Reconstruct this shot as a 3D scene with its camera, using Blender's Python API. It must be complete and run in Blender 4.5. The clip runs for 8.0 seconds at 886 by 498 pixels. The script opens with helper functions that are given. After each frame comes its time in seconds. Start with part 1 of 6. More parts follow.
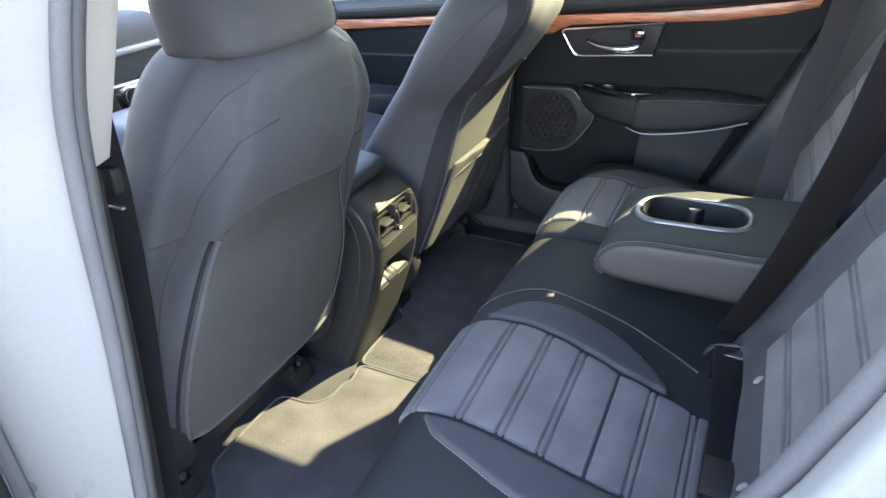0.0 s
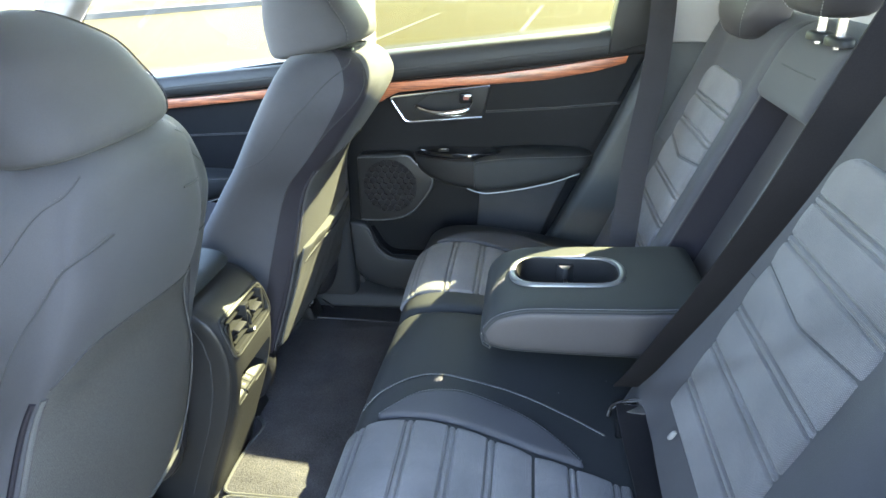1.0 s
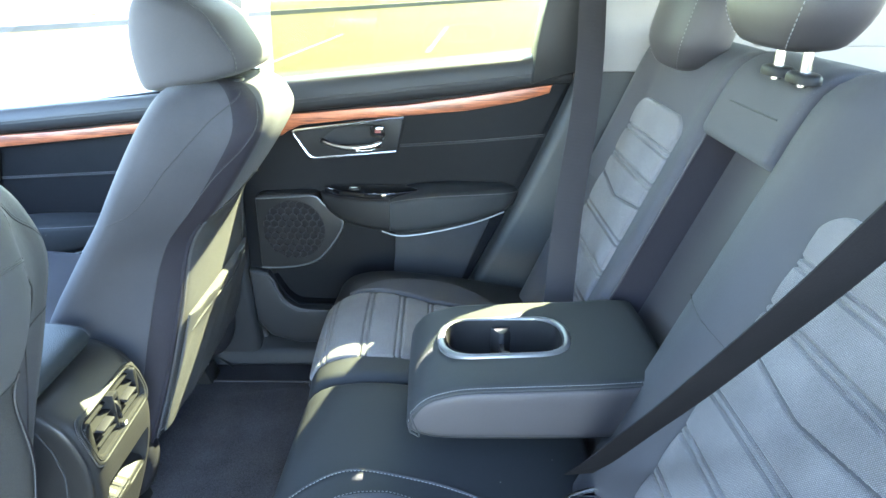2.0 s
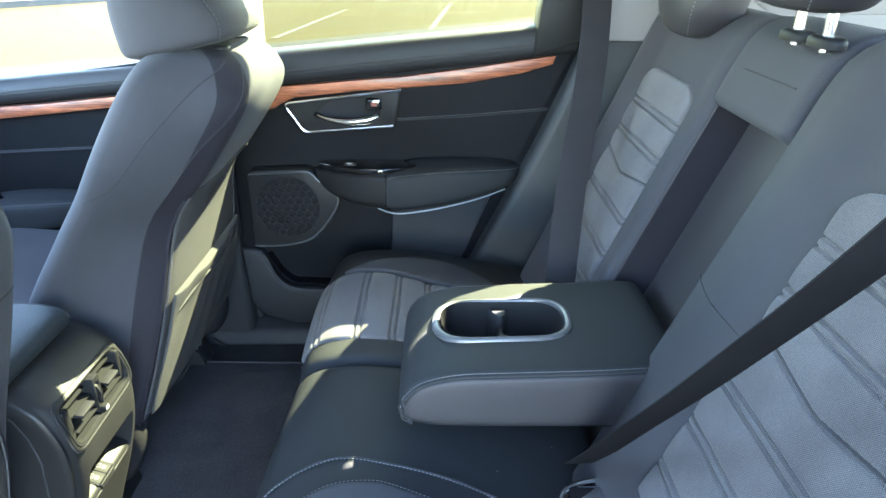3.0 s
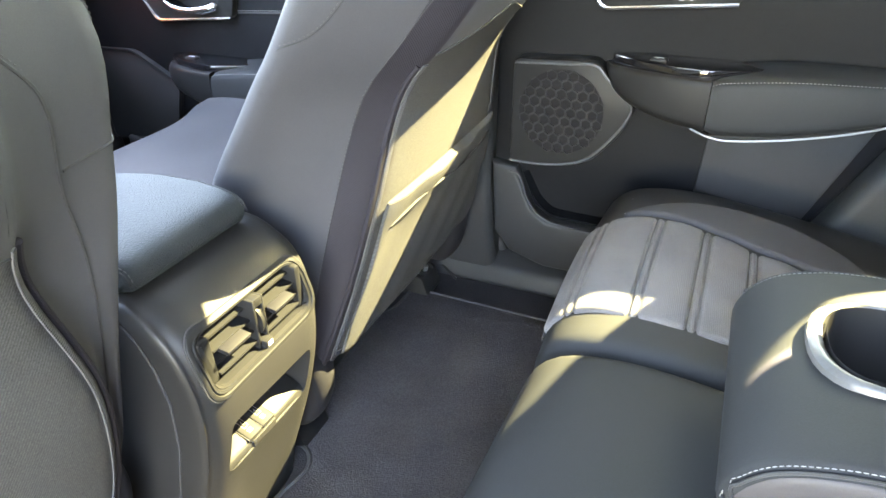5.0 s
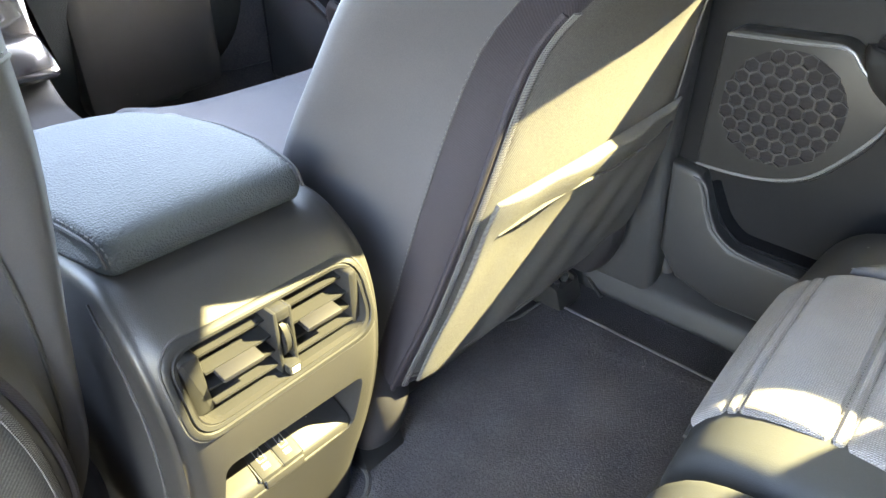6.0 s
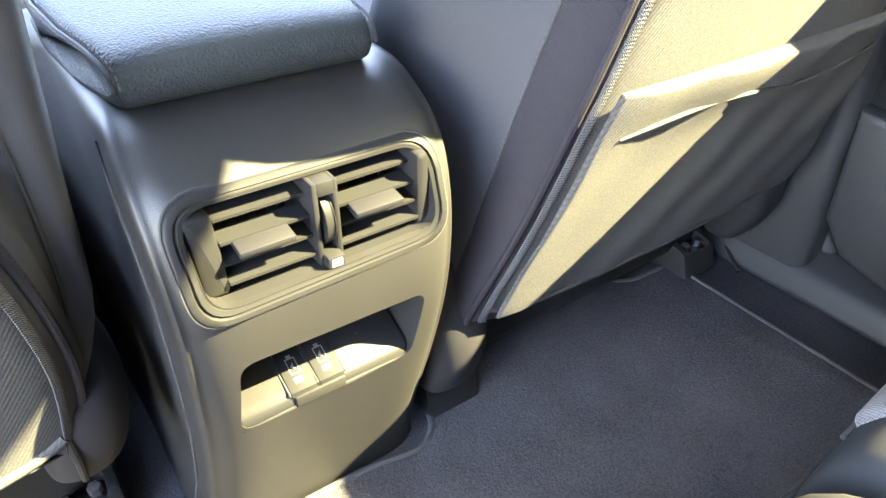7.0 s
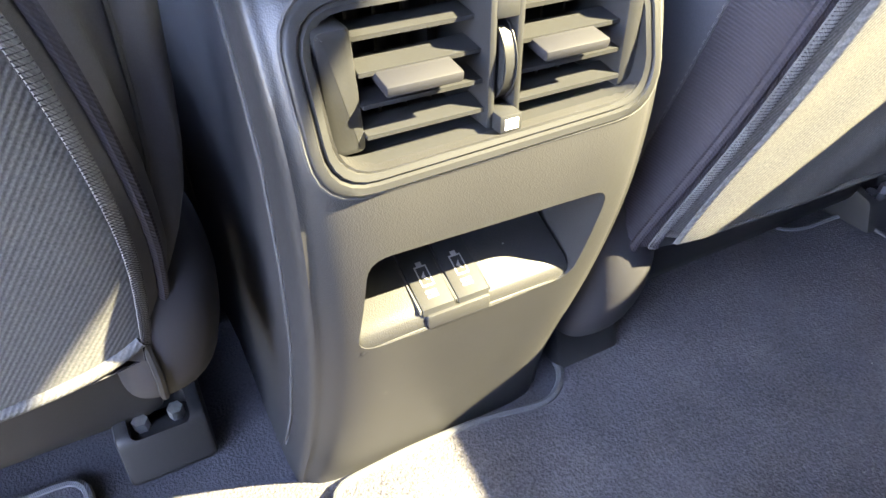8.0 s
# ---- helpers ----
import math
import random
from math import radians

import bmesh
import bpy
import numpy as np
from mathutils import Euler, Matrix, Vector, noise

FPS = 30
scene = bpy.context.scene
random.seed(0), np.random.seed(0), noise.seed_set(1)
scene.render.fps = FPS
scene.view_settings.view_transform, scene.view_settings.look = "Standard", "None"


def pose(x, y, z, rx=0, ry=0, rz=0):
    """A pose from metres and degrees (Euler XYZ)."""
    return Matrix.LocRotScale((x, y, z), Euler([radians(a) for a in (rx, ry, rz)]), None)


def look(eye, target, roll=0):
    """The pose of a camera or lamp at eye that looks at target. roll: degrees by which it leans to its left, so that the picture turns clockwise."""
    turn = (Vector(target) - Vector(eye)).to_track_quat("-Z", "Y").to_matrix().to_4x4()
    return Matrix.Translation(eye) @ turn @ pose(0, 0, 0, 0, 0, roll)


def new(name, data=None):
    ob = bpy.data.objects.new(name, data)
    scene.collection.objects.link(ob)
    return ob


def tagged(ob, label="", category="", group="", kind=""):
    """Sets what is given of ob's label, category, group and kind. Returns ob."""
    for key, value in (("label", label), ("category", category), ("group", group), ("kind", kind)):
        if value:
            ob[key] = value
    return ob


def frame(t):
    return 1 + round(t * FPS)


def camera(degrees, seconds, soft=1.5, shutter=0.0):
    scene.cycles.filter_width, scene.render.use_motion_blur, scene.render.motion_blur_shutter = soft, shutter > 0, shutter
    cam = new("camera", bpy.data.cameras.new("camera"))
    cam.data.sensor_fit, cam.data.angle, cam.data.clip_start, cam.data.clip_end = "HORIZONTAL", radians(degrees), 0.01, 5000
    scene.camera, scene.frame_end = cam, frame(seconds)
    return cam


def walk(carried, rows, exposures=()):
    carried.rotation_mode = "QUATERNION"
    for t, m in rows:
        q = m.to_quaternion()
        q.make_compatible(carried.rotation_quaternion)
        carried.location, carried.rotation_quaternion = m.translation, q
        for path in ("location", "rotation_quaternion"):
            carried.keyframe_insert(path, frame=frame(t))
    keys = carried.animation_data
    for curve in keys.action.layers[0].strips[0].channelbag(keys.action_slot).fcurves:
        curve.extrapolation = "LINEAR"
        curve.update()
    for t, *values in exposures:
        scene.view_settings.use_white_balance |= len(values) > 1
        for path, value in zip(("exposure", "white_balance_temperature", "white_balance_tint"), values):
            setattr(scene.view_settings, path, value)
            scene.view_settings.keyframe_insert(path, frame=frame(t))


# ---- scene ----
cam = camera(68.2, 8.0)
PATH = [
    (0, (0.061, -1.142, 1.419), (-0.699, 0.427, 0.439), -1.5),
    (0.5, (0.003, -1.139, 1.427), (-0.483, 0.578, 0.526), -1.8),
    (1, (-0.07, -1.056, 1.413), (-0.319, 0.746, 0.582), -1.4),
    (1.5, (-0.098, -0.928, 1.408), (-0.167, 0.915, 0.635), -0.4),
    (2.8, (-0.099, -0.823, 1.39), (-0.054, 0.998, 0.565), 0.3),
    (3, (-0.084, -0.811, 1.383), (-0.079, 1.004, 0.542), 0.1),
    (3.5, (-0.089, -0.776, 1.367), (-0.187, 1.013, 0.477), -0.4),
    (4, (-0.086, -0.719, 1.354), (-0.361, 1.025, 0.415), -1.3),
    (4.5, (-0.127, -0.613, 1.28), (-0.625, 1.055, 0.296), -1.8),
    (5, (-0.191, -0.441, 1.185), (-0.896, 1.137, 0.179), -1.0),
    (5.2, (-0.202, -0.382, 1.166), (-0.993, 1.14, 0.137), -0.6),
    (6.3, (-0.257, -0.183, 1.081), (-1.464, 0.985, -0.005), 0.2),
    (6.5, (-0.262, -0.169, 1.059), (-1.512, 0.944, -0.037), 0.3),
    (7, (-0.276, -0.144, 0.992), (-1.609, 0.81, -0.154), 0.4),
    (7.5, (-0.311, -0.143, 0.938), (-1.681, 0.681, -0.265), 0.4),
    (8, (-0.369, -0.154, 0.881), (-1.765, 0.572, -0.354), -0.6),
]
EXPOSURES = [(0.0, 5.9, 7600, 21), (0.5, 6.1, 7600, 21), (1.0, 6.25, 7300, 12), (1.5, 6.85, 7000, 9), (2.8, 6.4, 6500, 8), (3.0, 6.25, 6700, 10), (3.5, 6.0, 8900, 25), (4.0, 6.8, 9600, 22), (4.5, 7.1, 9900, 20), (5.0, 7.3, 9300, 17), (6.5, 7.5, 8900, 17), (8.0, 7.6, 7200, 29)]
walk(cam, [(t, look(eye, target, roll)) for t, eye, target, roll in PATH], exposures=EXPOSURES)


# ---- light ----
SUN_TO = Vector((0.72, 1.0, 1.091)).normalized()      # from the far rear side of the car, through the rear side window
sky_world = bpy.data.worlds.new("sky")
scene.world = sky_world
sky_world.use_nodes = True
wn = sky_world.node_tree
for nd in list(wn.nodes):
    wn.nodes.remove(nd)
w_out = wn.nodes.new("ShaderNodeOutputWorld")
w_bg = wn.nodes.new("ShaderNodeBackground")
w_sky = wn.nodes.new("ShaderNodeTexSky")
w_sky.sky_type = "NISHITA"
w_sky.sun_disc = False
w_sky.sun_elevation = math.asin(SUN_TO.z)
w_sky.sun_rotation = math.atan2(SUN_TO.x, SUN_TO.y)
w_sky.air_density = 1.0
w_sky.dust_density = 0.4
w_bg.inputs["Strength"].default_value = 0.105
wn.links.new(w_sky.outputs[0], w_bg.inputs[0])
wn.links.new(w_bg.outputs[0], w_out.inputs[0])

sun_data = bpy.data.lights.new("sun", "SUN")
sun_data.energy = 4.3
sun_data.angle = radians(0.5)
sun_data.color = (1.0, 0.95, 0.86)
sun = new("sun", sun_data)
sun.matrix_world = look(SUN_TO * 30, (0, 0, 0))


# ---- materials ----
def material(name, dark, light, rough=0.6, metal=0.0, mottle=6.0, grain=400.0, bump=0.15, weave=0.0, ribs=0.0, cells=0.0, coat=0.0,
             depth=0.0006, spread=0.5, sheen=0.0, gloss=0.5, twill=0.0, hard=0.2, inlay=0.0, dust=0.0):
    """A two-scale surface. mottle and grain: noise scales per metre; weave, ribs: threads (period in mm); cells: leather cells per metre."""
    m = bpy.data.materials.new(name)
    m.use_nodes = True
    nt = m.node_tree
    p = nt.nodes["Principled BSDF"]
    tc = nt.nodes.new("ShaderNodeTexCoord")
    n1 = nt.nodes.new("ShaderNodeTexNoise")
    n1.inputs["Scale"].default_value = mottle
    n1.inputs["Detail"].default_value = 4
    n2 = nt.nodes.new("ShaderNodeTexNoise")
    n2.inputs["Scale"].default_value = grain
    n2.inputs["Detail"].default_value = 2
    for n in (n1, n2):
        nt.links.new(tc.outputs["Object"], n.inputs["Vector"])
    add = nt.nodes.new("ShaderNodeMath")
    add.operation = "MULTIPLY_ADD"
    add.inputs[1].default_value = spread
    nt.links.new(n2.outputs[0], add.inputs[0])
    half = nt.nodes.new("ShaderNodeMath")
    half.operation = "MULTIPLY"
    half.inputs[1].default_value = 1 - spread
    nt.links.new(n1.outputs[0], half.inputs[0])
    nt.links.new(half.outputs[0], add.inputs[2])
    ramp = nt.nodes.new("ShaderNodeValToRGB")
    ramp.color_ramp.elements[0].position, ramp.color_ramp.elements[1].position = 0.5 - hard, 0.5 + hard
    ramp.color_ramp.elements[0].color, ramp.color_ramp.elements[1].color = (*dark, 1), (*light, 1)
    nt.links.new(add.outputs[0], ramp.inputs[0])
    nt.links.new(ramp.outputs[0], p.inputs["Base Color"])
    height = n2.outputs[0]
    if twill:
        dot = nt.nodes.new("ShaderNodeVectorMath")
        dot.operation = "DOT_PRODUCT"
        pitch = 2000.0 * math.pi / twill
        dot.inputs[1].default_value = (0.0, 0.82 * pitch, -0.57 * pitch)
        nt.links.new(tc.outputs["Object"], dot.inputs[0])
        w = nt.nodes.new("ShaderNodeMath")
        w.operation = "SINE"
        nt.links.new(dot.outputs["Value"], w.inputs[0])
        up = nt.nodes.new("ShaderNodeMath")
        up.operation = "MULTIPLY_ADD"
        up.inputs[1].default_value, up.inputs[2].default_value = 0.3, 0.5
        nt.links.new(w.outputs[0], up.inputs[0])
        mix = nt.nodes.new("ShaderNodeMath")
        mix.operation = "MULTIPLY_ADD"
        mix.inputs[1].default_value = 0.4
        nt.links.new(n2.outputs[0], mix.inputs[0])
        nt.links.new(up.outputs[0], mix.inputs[2])
        height = mix.outputs[0]
    if weave or ribs:
        waves = []
        for k, direction in enumerate(("DIAGONAL", "X") if weave else ("DIAGONAL",)):
            w = nt.nodes.new("ShaderNodeTexWave")
            w.bands_direction = direction
            w.inputs["Scale"].default_value = 314.0 / (weave or ribs)
            w.inputs["Distortion"].default_value = 0.6
            w.inputs["Detail"].default_value = 1
            mp = nt.nodes.new("ShaderNodeMapping")
            mp.inputs["Rotation"].default_value = (0.0, 0.0, radians(45 if k else -45))
            nt.links.new(tc.outputs["Object"], mp.inputs[0])
            nt.links.new(mp.outputs[0], w.inputs["Vector"])
            waves.append(w)
        mul = nt.nodes.new("ShaderNodeMath")
        mul.operation = "MULTIPLY" if weave else "MAXIMUM"
        nt.links.new(waves[0].outputs[1], mul.inputs[0])
        nt.links.new(waves[-1].outputs[1], mul.inputs[1])
        mix = nt.nodes.new("ShaderNodeMath")
        mix.operation = "MULTIPLY_ADD"
        mix.inputs[1].default_value = 0.5
        nt.links.new(n2.outputs[0], mix.inputs[0])
        nt.links.new(mul.outputs[0], mix.inputs[2])
        height = mix.outputs[0]
    if cells:
        v = nt.nodes.new("ShaderNodeTexVoronoi")
        v.inputs["Scale"].default_value = cells
        nt.links.new(tc.outputs["Object"], v.inputs["Vector"])
        height = v.outputs["Distance"]
    if inlay:
        mx = nt.nodes.new("ShaderNodeMixRGB")
        mx.blend_type = "MULTIPLY"
        mx.inputs[0].default_value = inlay
        nt.links.new(ramp.outputs[0], mx.inputs[1])
        nt.links.new(height, mx.inputs[2])
        nt.links.new(mx.outputs[0], p.inputs["Base Color"])
    if dust:
        v = nt.nodes.new("ShaderNodeTexVoronoi")
        v.inputs["Scale"].default_value = dust
        nt.links.new(tc.outputs["Object"], v.inputs["Vector"])
        near = nt.nodes.new("ShaderNodeMath")
        near.operation = "LESS_THAN"
        near.inputs[1].default_value = 0.035
        nt.links.new(v.outputs["Distance"], near.inputs[0])
        some = nt.nodes.new("ShaderNodeMath")
        some.operation = "GREATER_THAN"
        some.inputs[1].default_value = 0.54
        nt.links.new(n1.outputs[0], some.inputs[0])
        both = nt.nodes.new("ShaderNodeMath")
        both.operation = "MULTIPLY"
        nt.links.new(near.outputs[0], both.inputs[0])
        nt.links.new(some.outputs[0], both.inputs[1])
        weak = nt.nodes.new("ShaderNodeMath")
        weak.operation = "MULTIPLY"
        weak.inputs[1].default_value = 0.3
        nt.links.new(both.outputs[0], weak.inputs[0])
        mx = nt.nodes.new("ShaderNodeMixRGB")
        mx.inputs[2].default_value = (0.4, 0.39, 0.36, 1)
        nt.links.new(weak.outputs[0], mx.inputs[0])
        nt.links.new(p.inputs["Base Color"].links[0].from_socket, mx.inputs[1])
        nt.links.new(mx.outputs[0], p.inputs["Base Color"])
    b = nt.nodes.new("ShaderNodeBump")
    b.inputs["Strength"].default_value = bump
    b.inputs["Distance"].default_value = depth
    nt.links.new(height, b.inputs["Height"])
    nt.links.new(b.outputs[0], p.inputs["Normal"])
    rr = nt.nodes.new("ShaderNodeMapRange")
    rr.inputs["To Min"].default_value = max(rough - 0.08, 0.02)
    rr.inputs["To Max"].default_value = min(rough + 0.10, 1.0)
    nt.links.new(n1.outputs[0], rr.inputs["Value"])
    nt.links.new(rr.outputs[0], p.inputs["Roughness"])
    p.inputs["Metallic"].default_value = metal
    p.inputs["Specular IOR Level"].default_value = gloss
    p.inputs["Coat Weight"].default_value = coat
    p.inputs["Sheen Weight"].default_value = sheen
    return m


def glass(name, tint):
    m = bpy.data.materials.new(name)
    m.use_nodes = True
    nt = m.node_tree
    nt.nodes.remove(nt.nodes["Principled BSDF"])
    out = nt.nodes["Material Output"]
    tr = nt.nodes.new("ShaderNodeBsdfTransparent")
    tr.inputs[0].default_value = (*tint, 1)
    gl = nt.nodes.new("ShaderNodeBsdfGlossy")
    gl.inputs["Roughness"].default_value = 0.02
    fr = nt.nodes.new("ShaderNodeFresnel")
    fr.inputs[0].default_value = 1.45
    mx = nt.nodes.new("ShaderNodeMixShader")
    nt.links.new(fr.outputs[0], mx.inputs[0])
    nt.links.new(tr.outputs[0], mx.inputs[1])
    nt.links.new(gl.outputs[0], mx.inputs[2])
    nt.links.new(mx.outputs[0], out.inputs[0])
    return m


def wood_grain():
    m = material("wood_veneer", (0.085, 0.018, 0.007), (0.36, 0.105, 0.040), rough=0.42, mottle=22, grain=190, hard=0.10, bump=0.12, coat=0.08)
    nt = m.node_tree
    for n in nt.nodes:
        if n.type == "TEX_NOISE":
            mp = nt.nodes.new("ShaderNodeMapping")
            mp.inputs["Scale"].default_value = (0.12, 3.0, 3.0)
            mp.inputs["Rotation"].default_value = (0, radians(5), 0)
            nt.links.new(nt.nodes["Texture Coordinate"].outputs["Object"], mp.inputs[0])
            nt.links.new(mp.outputs[0], n.inputs["Vector"])
    return m


M_INSERT = material("grey_woven_insert", (0.0760, 0.0717, 0.0770), (0.1575, 0.1487, 0.1550), rough=0.8, weave=1.5, bump=0.8, depth=0.0007, mottle=12, grain=900, spread=0.35, sheen=0.1, inlay=0.7, gloss=0.25)
M_FABRIC = material("charcoal_fabric", (0.0250, 0.0250, 0.0284), (0.0396, 0.0390, 0.0436), rough=0.8, weave=0.5, bump=0.15, depth=0.0004, mottle=8, grain=1000, spread=0.35, sheen=0.03, gloss=0.2)
M_VINYL = material("black_soft_vinyl", (0.0130, 0.0140, 0.0150), (0.0195, 0.0206, 0.0219), rough=0.66, cells=900, bump=0.18, depth=0.0003, mottle=5, grain=700, spread=0.3, gloss=0.16, dust=26)
M_SIDE = material("brown_grey_vinyl", (0.0214, 0.0193, 0.0209), (0.0311, 0.0284, 0.0300), rough=0.58, cells=900, bump=0.12, depth=0.0003, mottle=6, grain=700, spread=0.3, gloss=0.3)
M_STRIP = material("dark_ribbed_fabric", (0.0096, 0.0084, 0.0113), (0.0163, 0.0142, 0.0188), rough=0.75, ribs=1.3, bump=0.45, depth=0.0004, mottle=9, grain=900, inlay=0.3, gloss=0.2)
M_BACK = material("back_panel_twill", (0.0277, 0.0269, 0.0292), (0.0740, 0.0730, 0.0696), rough=0.9, twill=2.8, mottle=14, grain=700, bump=0.3, depth=0.0008, spread=0.8, hard=0.3, inlay=0.5, gloss=0.15)
M_HINGE = material("dark_hinge_plastic", (0.0084, 0.0084, 0.0102), (0.0134, 0.0129, 0.0150), rough=0.6, bump=0.06, mottle=7, grain=900, spread=0.3, gloss=0.15)
M_FLANK = material("near_black_flank", (0.010, 0.009, 0.012), (0.018, 0.016, 0.020), rough=0.9, mottle=9, grain=800, bump=0.2, gloss=0.2)
M_MAT = material("dark_mat_pile", (0.0173, 0.0165, 0.0193), (0.0715, 0.0681, 0.0750), rough=0.97, mottle=13, grain=480, bump=1.0, depth=0.0016, spread=0.65, hard=0.22, gloss=0.1, dust=42)
M_CARPET = material("dark_floor_carpet", (0.0204, 0.0197, 0.0228), (0.0494, 0.0477, 0.0526), rough=0.97, mottle=10, grain=420, bump=0.8, depth=0.002, spread=0.6, hard=0.15, gloss=0.1, dust=42)
M_EDGE = material("mat_binding", (0.02, 0.02, 0.022), (0.04, 0.04, 0.042), rough=0.9, ribs=1.0, bump=0.5, grain=700)
M_PLASTIC = material("dark_grained_plastic", (0.0089, 0.0087, 0.0090), (0.0140, 0.0136, 0.0138), rough=0.48, cells=1300, bump=0.22, depth=0.0005, mottle=5, grain=800, spread=0.3, gloss=0.3, dust=34)
M_PLAIN = material("smooth_dark_plastic", (0.0094, 0.0094, 0.0097), (0.0142, 0.0142, 0.0146), rough=0.45, bump=0.05, mottle=7, grain=900, spread=0.3, gloss=0.12)
M_BLACK = material("piano_black", (0.005, 0.005, 0.006), (0.008, 0.008, 0.009), rough=0.12, bump=0.01, mottle=6, grain=300, coat=0.5)
M_LID = material("grained_lid_vinyl", (0.0145, 0.0176, 0.0195), (0.0245, 0.0280, 0.0300), rough=0.62, cells=560, bump=0.8, depth=0.0009, mottle=6, grain=700, spread=0.3, gloss=0.17, dust=38)
M_DOOR = material("black_door_vinyl", (0.0048, 0.0051, 0.0059), (0.0080, 0.0084, 0.0096), rough=0.52, cells=800, bump=0.18, depth=0.0004, mottle=4, grain=600, spread=0.3, gloss=0.06)
M_DOORGREY = material("grey_door_cloth", (0.0180, 0.0186, 0.0204), (0.0276, 0.0282, 0.0300), rough=0.8, weave=1.2, bump=0.3, mottle=8, grain=900, gloss=0.2)
M_TRIM = material("grey_hard_trim", (0.0130, 0.0134, 0.0146), (0.0185, 0.0190, 0.0205), rough=0.5, cells=900, bump=0.15, mottle=5, grain=700, gloss=0.22)
M_ARCH = material("grey_grained_arch_trim", (0.0221, 0.0234, 0.0240), (0.0325, 0.0345, 0.0351), rough=0.42, cells=900, bump=0.15, mottle=5, grain=700, gloss=0.2)
M_PALE = material("pale_greige_trim", (0.1350, 0.1275, 0.1225), (0.1700, 0.1600, 0.1550), rough=0.75, bump=0.12, mottle=6, grain=700)
M_HEAD = material("pale_headliner", (0.115, 0.114, 0.112), (0.15, 0.148, 0.146), rough=0.95, bump=0.3, mottle=6, grain=500)
M_BELT = material("belt_webbing", (0.006, 0.006, 0.007), (0.012, 0.011, 0.012), rough=0.75, ribs=2.2, bump=0.5, depth=0.0004, mottle=15, grain=700, gloss=0.05)
M_BELT2 = material("belt_webbing_grey", (0.0146, 0.0132, 0.0142), (0.0211, 0.0195, 0.0204), rough=0.65, ribs=2.2, bump=0.5, depth=0.0004, mottle=15, grain=700, gloss=0.1)
M_CHROME = material("satin_chrome", (0.62, 0.62, 0.63), (0.74, 0.74, 0.75), rough=0.22, metal=1.0, bump=0.02, mottle=20, grain=300)
M_STEEL = material("zinc_steel", (0.30, 0.30, 0.30), (0.45, 0.45, 0.45), rough=0.4, metal=1.0, bump=0.1, mottle=40, grain=300)
M_SILVER = material("silver_grey_plastic", (0.15, 0.155, 0.16), (0.21, 0.215, 0.22), rough=0.32, bump=0.03, mottle=8, grain=400)
M_WOOD = wood_grain()
M_RING = material("grey_ring_plastic", (0.0490, 0.0504, 0.0525), (0.0665, 0.0686, 0.0714), rough=0.32, bump=0.03, mottle=8, grain=400)
M_THREAD = material("grey_thread", (0.1054, 0.1054, 0.1054), (0.1612, 0.1612, 0.1581), rough=0.8, bump=0.2, mottle=30, grain=900)
M_SEAM = material("dark_seam", (0.010, 0.010, 0.011), (0.018, 0.018, 0.019), rough=0.85, bump=0.2, mottle=20, grain=900)
M_PIPE = material("zip_tape_cloth", (0.0488, 0.0481, 0.0494), (0.0780, 0.0767, 0.0767), rough=0.75, ribs=1.0, bump=0.5, mottle=20, grain=900, gloss=0.2)
M_WHITE = material("white_car_paint", (0.1080, 0.1123, 0.1109), (0.1224, 0.1267, 0.1246), rough=0.3, bump=0.015, mottle=3, grain=200, coat=0.4)
M_RUBBER = material("grey_door_seal", (0.032, 0.033, 0.036), (0.055, 0.056, 0.060), rough=0.7, bump=0.2, mottle=14, grain=600, gloss=0.3)
M_MARK = material("white_print", (0.70, 0.70, 0.68), (0.80, 0.80, 0.78), rough=0.7, bump=0.02, mottle=20, grain=300)
M_RED = material("dark_red_mark", (0.10, 0.012, 0.01), (0.16, 0.02, 0.015), rough=0.4, bump=0.02)
# paving to sand: colours cut far down so the sunlit ground isn't washed out
M_PAVE = material("darkened_lot_paving", (0.0142, 0.0116, 0.0046), (0.0178, 0.0148, 0.0062), rough=0.9, mottle=0.35, grain=9, bump=0.2, depth=0.01, gloss=0.02)
M_LINE = material("worn_line_paint", (0.0281, 0.0281, 0.0260), (0.0434, 0.0434, 0.0412), rough=0.8, mottle=3, grain=30, bump=0.1, gloss=0.02)
M_GRASS = material("dry_grass", (0.0110, 0.0124, 0.0033), (0.0261, 0.0242, 0.0083), rough=0.95, mottle=0.6, grain=14, bump=0.8, depth=0.05, gloss=0.02)
M_KERB = material("concrete_kerb", (0.0358, 0.0347, 0.0325), (0.0488, 0.0477, 0.0455), rough=0.9, mottle=2, grain=40, bump=0.3, depth=0.01, gloss=0.02)
M_DIRT = material("pale_sand", (0.0288, 0.0250, 0.0175), (0.0375, 0.0338, 0.0245), rough=0.95, mottle=0.3, grain=5, bump=0.3, depth=0.02, gloss=0.02)
G_CLEAR = glass("clear_glass", (0.92, 0.95, 0.94))
G_TINT = glass("privacy_glass", (0.60, 0.63, 0.52))


# ---- mesh helpers ----
def mesh_data(name, verts, faces, mt, smooth=True, sharp=42):
    me = bpy.data.meshes.new(name)
    me.from_pydata([tuple(v) for v in verts], [], faces)
    me.validate()
    bm = bmesh.new()
    bm.from_mesh(me)
    bmesh.ops.remove_doubles(bm, verts=bm.verts, dist=1e-5)
    bmesh.ops.recalc_face_normals(bm, faces=bm.faces)
    bm.to_mesh(me)
    bm.free()
    me.materials.append(mt)
    if smooth:
        me.shade_smooth()
        me.set_sharp_from_angle(angle=radians(sharp))
    return me


